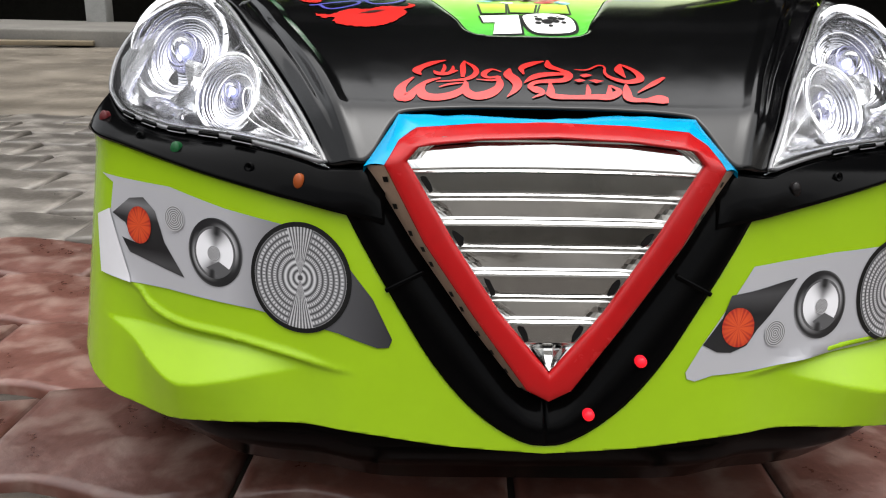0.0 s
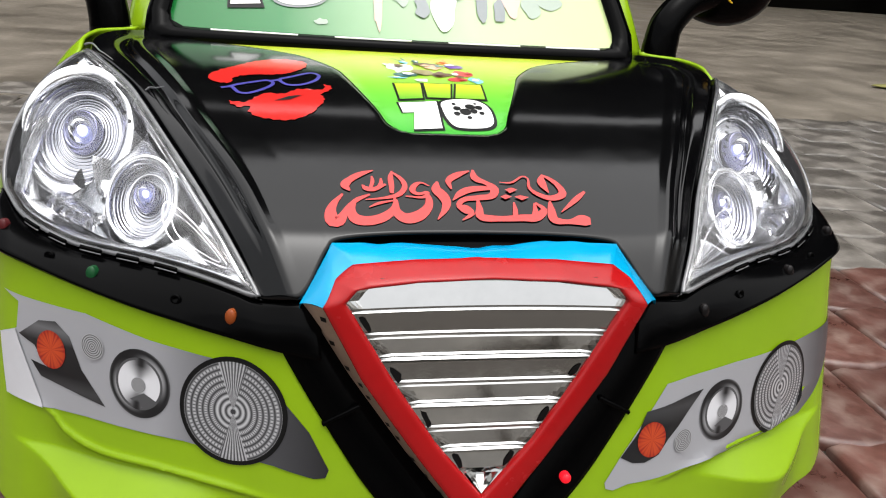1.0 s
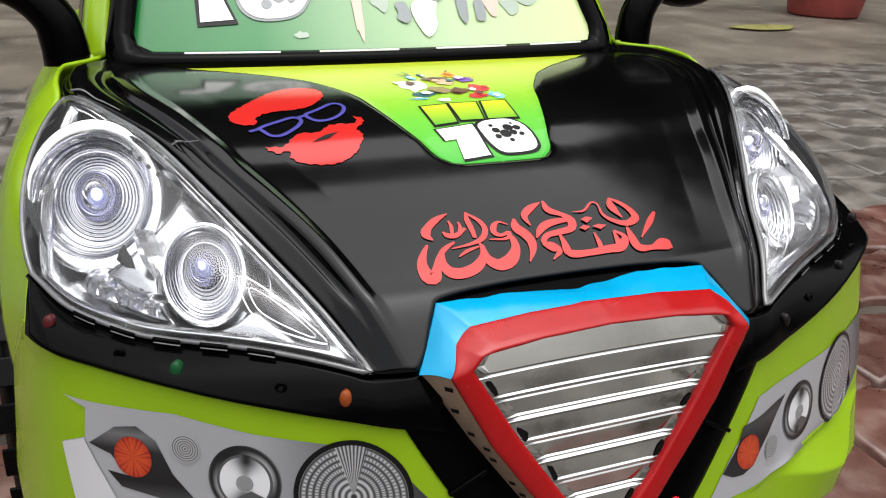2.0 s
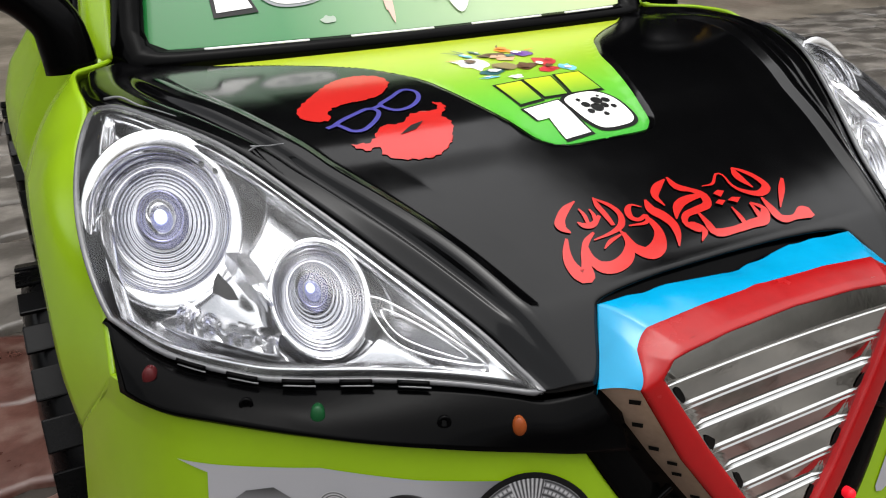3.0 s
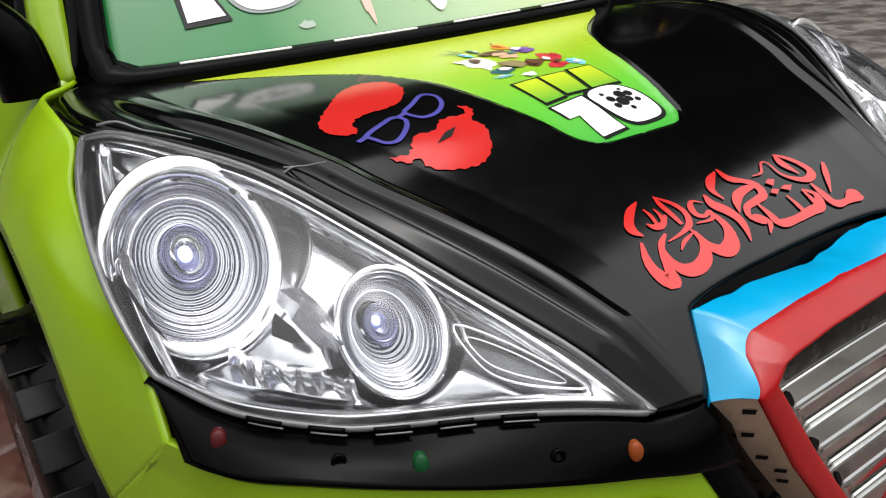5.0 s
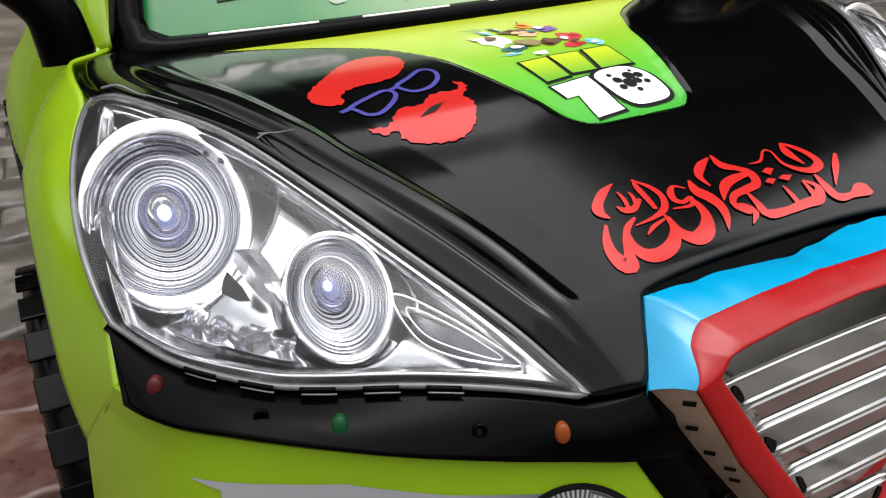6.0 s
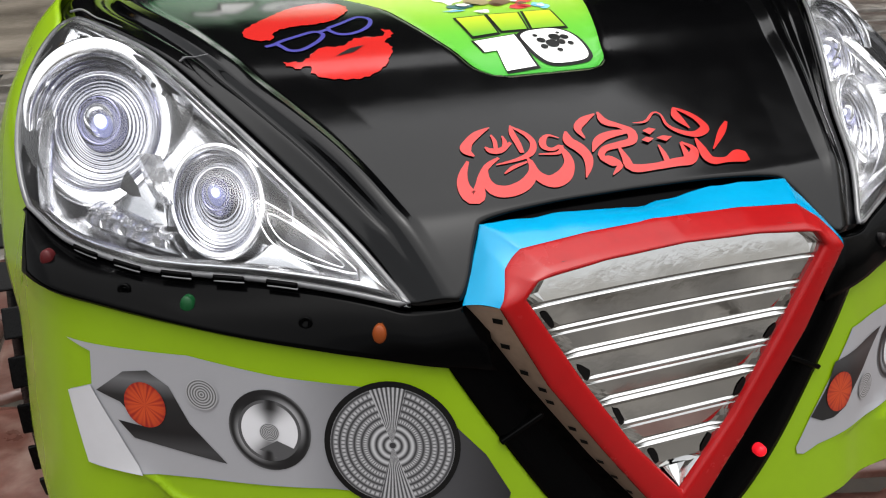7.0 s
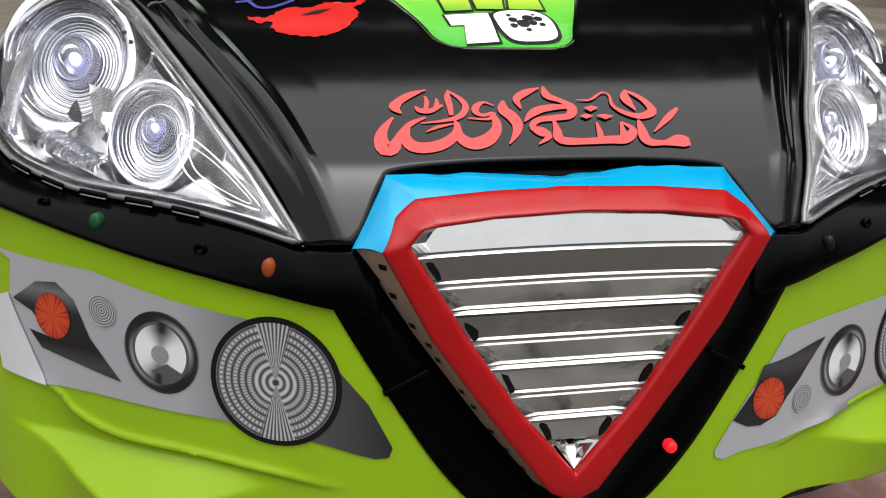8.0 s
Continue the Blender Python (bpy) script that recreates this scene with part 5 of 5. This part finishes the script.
oval = closed_curve([(-0.60, 0.26), (-0.58, 0.185), (-0.51, 0.15), (-0.39, 0.16), (-0.33, 0.21), (-0.31, 0.29), (-0.43, 0.32), (-0.54, 0.31)], 40)
c = np.mean(oval, axis=0)
screen_sheet("screen_block", [tuple(c + (np.array(p) - c) * 1.1) for p in oval], pale[3], 0.0012)
screen_sheet("screen_block", oval, WHITE, 0.0018)
for x, y, r in ((-0.53, 0.24, 0.022), (-0.49, 0.20, 0.022), (-0.44, 0.23, 0.03), (-0.39, 0.22, 0.018), (-0.47, 0.26, 0.02)):
    screen_sheet("screen_blot", closed_curve([(x + r * math.cos(t), y + r * 0.8 * math.sin(t)) for t in np.linspace(0, 2 * math.pi, 8, endpoint=False)], 20), pale[3], 0.0024)
screen_seed = random.Random(11)
for x, y, rx, ry, k in ((-0.12, 0.17, 0.025, 0.11, 1), (-0.02, 0.24, 0.05, 0.07, 0), (0.08, 0.17, 0.04, 0.05, 3), (0.18, 0.16, 0.07, 0.10, 2), (0.22, 0.25, 0.09, 0.05, 3), (0.36, 0.22, 0.035, 0.10, 3), (0.44, 0.17, 0.04, 0.06, 3), (0.50, 0.22, 0.06, 0.07, 1), (0.60, 0.20, 0.05, 0.05, 0), (0.70, 0.22, 0.07, 0.035, 0), (-0.36, 0.09, 0.03, 0.015, 0)):
    pts = [(x + rx * math.cos(t) * screen_seed.uniform(0.6, 1.1), y + ry * math.sin(t) * screen_seed.uniform(0.6, 1.1)) for t in np.linspace(0, 2 * math.pi, 10, endpoint=False)]
    screen_sheet("screen_blob", closed_curve(pts, 28), pale[k], 0.0010 + 0.0003 * k)

# loose plastic slivers at the lamp's edge
for pts in ([(-0.224, 0.207, 0.4015), (-0.219, 0.197, 0.4035), (-0.2135, 0.187, 0.4055), (-0.207, 0.177, 0.4085)], [(-0.2225, 0.195, 0.4015), (-0.219, 0.192, 0.4045), (-0.215, 0.1885, 0.4055)], [(-0.284, 0.296, 0.419), (-0.276, 0.285, 0.4215), (-0.268, 0.270, 0.4185), (-0.262, 0.258, 0.4180), (-0.252, 0.238, 0.4165)]):
    part("plastic_sliver", tube(spline(pts, 16), np.linspace(0.0009, 0.0003, 16), 5), print_colour("sliver_grey", (0.16, 0.16, 0.165)), hood, "curled grey plastic sliver")

# pillars, mirrors, sides and wheels
for side in (-1, 1):
    pil = [(0.258, 0.448, 0.418), (0.252, 0.475, 0.455), (0.235, 0.535, 0.540)]
    out_p = [(0.284, 0.466, 0.402), (0.275, 0.495, 0.450), (0.256, 0.555, 0.540)]
    a, b = spline(pil, 20), spline(out_p, 20)
    rows = [[(side * p[0] * (1 - f) + side * q[0] * f + side * 0.006 * math.sin(f * math.pi), p[1] * (1 - f) + q[1] * f - 0.004 * math.sin(f * math.pi), p[2] * (1 - f) + q[2] * f) for p, q in zip(a, b)] for f in np.linspace(0, 1, 8)]
    thick(part("pillar", grid(rows), LIME, car, "lime green screen pillar", face=(side, -1, 0)), 0.006)
    # An added black sheet stands for the dark interior behind the pillar.
    interior_rows = [[(side * (p[0] + 0.012 * f), p[1] + 0.004 + 0.24 * f, p[2] - 0.03 * f) for p in b] for f in np.linspace(0, 1, 6)]
    thick(part("dark_interior_sheet", grid(interior_rows), SATIN, car, "black sheet added for the dark interior", face=(side, 0, 0)), 0.004)
    stalk = spline([(side * 0.2905, 0.4415, 0.412), (side * 0.292, 0.443, 0.430), (side * 0.298, 0.446, 0.452), (side * 0.322, 0.455, 0.474), (side * 0.36, 0.463, 0.486)], 20)
    mir = part("side_mirror", tube(stalk, np.linspace(0.020, 0.016, 20), 14), SATIN, car, "black side mirror on a curved stalk")
    shell = [(0.0005, -0.026), (0.020, -0.024), (0.036, -0.012), (0.042, 0.002), (0.042, 0.016), (0.038, 0.018), (0.0005, 0.017)]
    bm = lathe(shell, 28, Matrix.Diagonal((1.35, 1, 1, 1)))
    bmesh.ops.transform(bm, matrix=Matrix.Translation((side * 0.373, 0.470, 0.492)) @ Euler((radians(-90), 0, side * radians(-12))).to_matrix().to_4x4(), verts=bm.verts)
    part("mirror_shell", bm, SATIN, mir, "rounded black mirror shell")
    ring_ = [(0.010 * math.cos(t), 0.010 * math.sin(t), 0) for t in np.linspace(0, 2 * math.pi, 20, endpoint=False)]
    bm = tube(ring_, 0.0014, 6, closed=True)
    bmesh.ops.transform(bm, matrix=facing((side * 0.375, 0.4455, 0.487), (0, -1, -0.1)), verts=bm.verts)
    part("mirror_badge", bm, print_colour("badge_yellow", (0.7, 0.38, 0.01)), mir, "yellow ring on the mirror")
    # side of the tub behind the front wheel
    top = spline([(0.270, 0.432, 0.420), (0.295, 0.55, 0.42), (0.30, 0.75, 0.40), (0.29, 1.02, 0.39)], 20)
    mid = spline([(0.338, 0.45, 0.33), (0.345, 0.55, 0.34), (0.345, 0.75, 0.34), (0.335, 1.02, 0.33)], 20)
    low_ = spline([(0.320, 0.515, 0.13), (0.33, 0.60, 0.12), (0.33, 0.75, 0.12), (0.325, 0.86, 0.13)], 20)
    rows = [[put_ for put_ in [(side * p[0] * (1 - f) + side * q[0] * f, p[1] * (1 - f) + q[1] * f, p[2] * (1 - f) + q[2] * f) for p, q in zip(u_, v_)]] for u_, v_, fs in ((top, mid, np.linspace(0, 1, 6)), (mid, low_, np.linspace(0, 1, 8)[1:])) for f in fs]
    thick(part("body_side", grid(rows), LIME, car, "lime green body side", face=(side, 0, 0)), 0.004)
tail = grid([[(x, 1.02 - 0.02 * (x / 0.29) ** 2 + 0.03 * math.sin(f * math.pi), 0.14 + 0.25 * f) for x in np.linspace(-0.30, 0.30, 20)] for f in np.linspace(0, 1, 8)])
thick(part("body_tail", tail, LIME, car, face=(0, 1, 0)), 0.004)
tray = box((0.50, 0.86, 0.07), (0, 0.52, 0.135), 0.02)
part("chassis", tray, SATIN, car, "black chassis under the body")
skirt = grid([[(math.copysign(min(abs(p[0]) * k, 0.31), p[0]), p[1] + dy, z) for p in [bumper(s, 0.15) for s in np.linspace(-RUN[-1], RUN[-1], 60)]] for k, dy, z in ((0.965, 0.014, 0.165), (0.955, 0.020, 0.125), (0.92, 0.06, 0.085))])
thick(part("under_skirt", skirt, SATIN, car, "black plastic skirt under the bumper", face=(0, -1, 0)), 0.004)


def wheel(x, y, side):
    prof = [(0.060, -0.038), (0.105, -0.044), (0.128, -0.040), (0.139, -0.030), (0.143, -0.012), (0.143, 0.012), (0.139, 0.030), (0.128, 0.040), (0.105, 0.044), (0.060, 0.038)]
    m = Matrix.Translation((x, y, 0.146)) @ Euler((0, radians(90), 0)).to_matrix().to_4x4()
    w = part("wheel", lathe(prof, 56, m), TYRE, car, "black moulded plastic wheel")
    lug = bmesh.new()
    for k in range(26):
        a = 2 * math.pi * k / 26
        for z, shift, ln in ((-0.029, 0.0, 0.026), (0.0, 0.5, 0.022), (0.029, 0.0, 0.026)):
            b = a + shift * 2 * math.pi / 26
            r = 0.1430 if z == 0 else 0.1395
            box((0.003, 0.022, ln), (r * math.cos(b), r * math.sin(b), z), 0.0012, Euler((0, 0, b)).to_matrix(), lug)
    bmesh.ops.transform(lug, matrix=m, verts=lug.verts)
    part("tread", lug, TYRE, w, flat=True)
    hub = lathe([(0.0005, 0.046), (0.02, 0.046), (0.03, 0.040), (0.055, 0.036), (0.066, 0.043), (0.070, 0.036)], 32)
    bmesh.ops.transform(hub, matrix=Matrix.Translation((x, y, 0.146)) @ Euler((0, radians(90 * side), 0)).to_matrix().to_4x4(), verts=hub.verts)
    part("hub_cap", hub, SILVER_TRIM, w, "grey hub cap")
    return w


for side in (-1, 1):
    wheel(side * 0.319, 0.356, side)
    wheel(side * 0.315, 0.955, side)

# ---- the yard ----
ground = part("ground", grid([[(x, y, -0.014 + 0.003 * noise.noise((x * 3, y * 3, 0)) if abs(x) < 8 and abs(y) < 9 else -0.014) for x in (-600, -60, -12, *np.linspace(-6, 6, 40), 12, 60, 600)] for y in (-600, -60, -8, *np.linspace(-2, 9, 36), 20, 80, 600)]), EARTH, face=(0, 0, 1))
tagged(ground, "dark earth under and between the pavers", "ground", kind="structure")
paving = new("pavement")
tagged(paving, "worn interlocking red and grey concrete pavers on bare earth", "pavement", kind="structure")


def paver_mesh(name, w, d, h, seed):
    """An interlocking block with wavy sides and rubbed edges."""
    rnd = random.Random(seed)
    zig = 0.016
    g = 0.0034
    xs = np.linspace(-w / 2, w / 2, 9)
    wave = [zig * s_ for s_ in (0, 0.6, 1, 0.6, 0, -0.6, -1, -0.6, 0)]
    ring0 = [(x, -d / 2 + v + g) for x, v in zip(xs, wave)] + [(x, d / 2 + v - g) for x, v in zip(xs[::-1], wave[::-1])]
    ring0 = [(x * (1 - 2 * g / w) + rnd.uniform(-0.0012, 0.0012), y + rnd.uniform(-0.0012, 0.0012)) for x, y in ring0]
    b = bmesh.new()
    rings = []
    for k, z in ((1.0, -h), (1.0, -0.006), (0.965, -0.001), (0.88, 0.0)):
        rings.append([b.verts.new((x * (1 - (1 - k) * d / w), y * k, z + (rnd.uniform(-0.001, 0.001) if z > -0.01 else 0))) for x, y in ring0])
    for r0, r1 in zip(rings, rings[1:]):
        for i in range(len(r0)):
            b.faces.new([r0[i], r0[(i + 1) % len(r0)], r1[(i + 1) % len(r0)], r1[i]])
    n = len(xs)
    top = rings[-1]
    for i in range(n - 1):
        b.faces.new([top[i], top[i + 1], top[2 * n - 2 - i], top[2 * n - 1 - i]])
    bmesh.ops.recalc_face_normals(b, faces=b.faces)
    me = bpy.data.meshes.new(name)
    b.to_mesh(me)
    b.free()
    me.shade_smooth()
    return me


PW, PD = 0.245, 0.185
meshes = {}
for key, m in (("red", PAVER_RED), ("grey", PAVER_GREY)):
    meshes[key] = []
    for k in range(5):
        me = paver_mesh("paver_" + key, PW, PD, 0.03, k + (10 if key == "red" else 0))
        me.materials.append(m)
        meshes[key].append(me)
lay = random.Random(21)
turn = radians(2.5)
rest = {"red": ([], []), "grey": ([], [])}
count = {"red": 0, "grey": 0}
for j in range(-6, 13):
    for i in range(-16, 17):
        px, py = (i + 0.5 * (j % 2)) * PW, j * PD + 0.03
        x, y = px * math.cos(turn) + py * math.sin(turn), -px * math.sin(turn) + py * math.cos(turn)
        key = "red" if -0.30 < j * PD < 0.80 else "grey"
        if py < -1.0 or (key == "red" and abs(x) > 3.9):
            continue
        m = Matrix.Translation((x + lay.uniform(-0.002, 0.002), y + lay.uniform(-0.002, 0.002), lay.uniform(-0.004, 0.003))) @ Euler((lay.uniform(-0.02, 0.02), lay.uniform(-0.012, 0.012), -turn + lay.uniform(-0.02, 0.02))).to_matrix().to_4x4()
        me = lay.choice(meshes[key])
        near = (key == "red" and y > -0.35 and abs(x) < 1.6) or (key == "grey" and y > 0 and -2.6 < x < 3.2)
        if near and count[key] < 300:
            ob = new("paver", me)
            ob.parent, ob.matrix_basis = paving, m
            count[key] += 1
        else:
            base = len(rest[key][0])
            rest[key][0].extend([tuple(m @ v.co) for v in me.vertices])
            rest[key][1].extend([tuple(base + k for k in p.vertices) for p in me.polygons])
for key, m in (("red", PAVER_RED), ("grey", PAVER_GREY)):
    if not rest[key][0]:
        continue
    me = bpy.data.meshes.new("far_pavers")
    me.from_pydata(rest[key][0], [], rest[key][1])
    me.shade_smooth()
    me.materials.append(m)
    ob = new("far_pavers", me)
    ob.parent = paving
    tagged(ob, kind="stuff")

slab = part("yard_floor", grid([[(x, y, -0.004 + 0.006 * noise.noise((x * 0.9, y * 0.9, 3))) for x in np.linspace(-8, 9, 70)] for y in np.linspace(2.15, 10.1, 40)]), TAN, face=(0, 0, 1))
tagged(slab, "smooth worn tan concrete yard", "floor", kind="structure")
kerb = part("kerb", box((7.0, 1.9, 0.16), (-4.6, 7.05, 0.05), 0.02), CONCRETE)
tagged(kerb, "weathered raised concrete step along the yard", "kerb", kind="structure")
# The upper part is out of view, raised to block sky from the bonnet.
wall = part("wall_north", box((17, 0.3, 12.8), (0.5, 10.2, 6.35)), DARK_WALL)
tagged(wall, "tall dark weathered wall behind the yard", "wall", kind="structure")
# Out-of-view walls, added to block or bounce light and fill the reflections.
for name, size, at in (("unseen_wall_west", (0.3, 17.5, 2.3), (-8.0, 1.5, 1.10)), ("unseen_wall_east", (0.3, 8.2, 12.0), (8.9, 6.2, 5.95)), ("unseen_wall_south_east", (0.3, 9.2, 4.0), (8.9, -2.55, 1.95)), ("unseen_wall_south", (17, 0.3, 2.6), (0.5, -7.2, 1.26))):
    tagged(part(name, box(size, at), BOUNCE_WALL if "south" in name else DARK_WALL), "unseen wall added to shape light and reflections", "wall", kind="structure")
post = part("post", box((0.20, 0.20, 2.4), (-3.25, 7.9, 1.30), 0.015), POST_PAINT)
tagged(post, "pale painted post standing at the kerb", "post")
plank = part("plank", box((1.5, 0.16, 0.035), (-3.35, 5.9, 0.030), 0.006, Euler((0, 0, radians(14))).to_matrix()), PLANK)
tagged(plank, "old wooden plank lying by the kerb", "plank")
pot = part("flower_pot", lathe([(0.0005, 0.0), (0.20, 0.0), (0.205, 0.01), (0.23, 0.16), (0.25, 0.36), (0.27, 0.365), (0.27, 0.41), (0.245, 0.41), (0.235, 0.35), (0.0005, 0.28)], 36, Matrix.Translation((3.78, 3.60, 0.0))), POT_RED)
tagged(pot, "red painted round flower pot on the pavers", "flower pot")
litter_seed = random.Random(4)
for x, y, r, m, lab in ((2.92, 3.12, 0.15, LEAF, "wilted yellow-green leaf lying on the pavers"), (3.25, 2.55, 0.07, PAPER, "crumpled pale scrap on the pavers"), (3.5, 2.62, 0.10, TYRE, "dark scrap lying on the pavers")):
    b = bmesh.new()
    rows = []
    for f in np.linspace(0.02, 1, 5):
        rows.append([(x + r * f * math.cos(t) * (1.3 + 0.2 * math.sin(3 * t)), y + r * f * 0.6 * math.sin(t), 0.008 + litter_seed.uniform(0, 0.012) * (1 - f)) for t in np.linspace(0, 2 * math.pi, 18, endpoint=False)])
    ob = part("litter", grid(rows, closed_u=True), m, face=(0, 0, 1))
    thick(ob, 0.004)
    tagged(ob, lab, "litter")
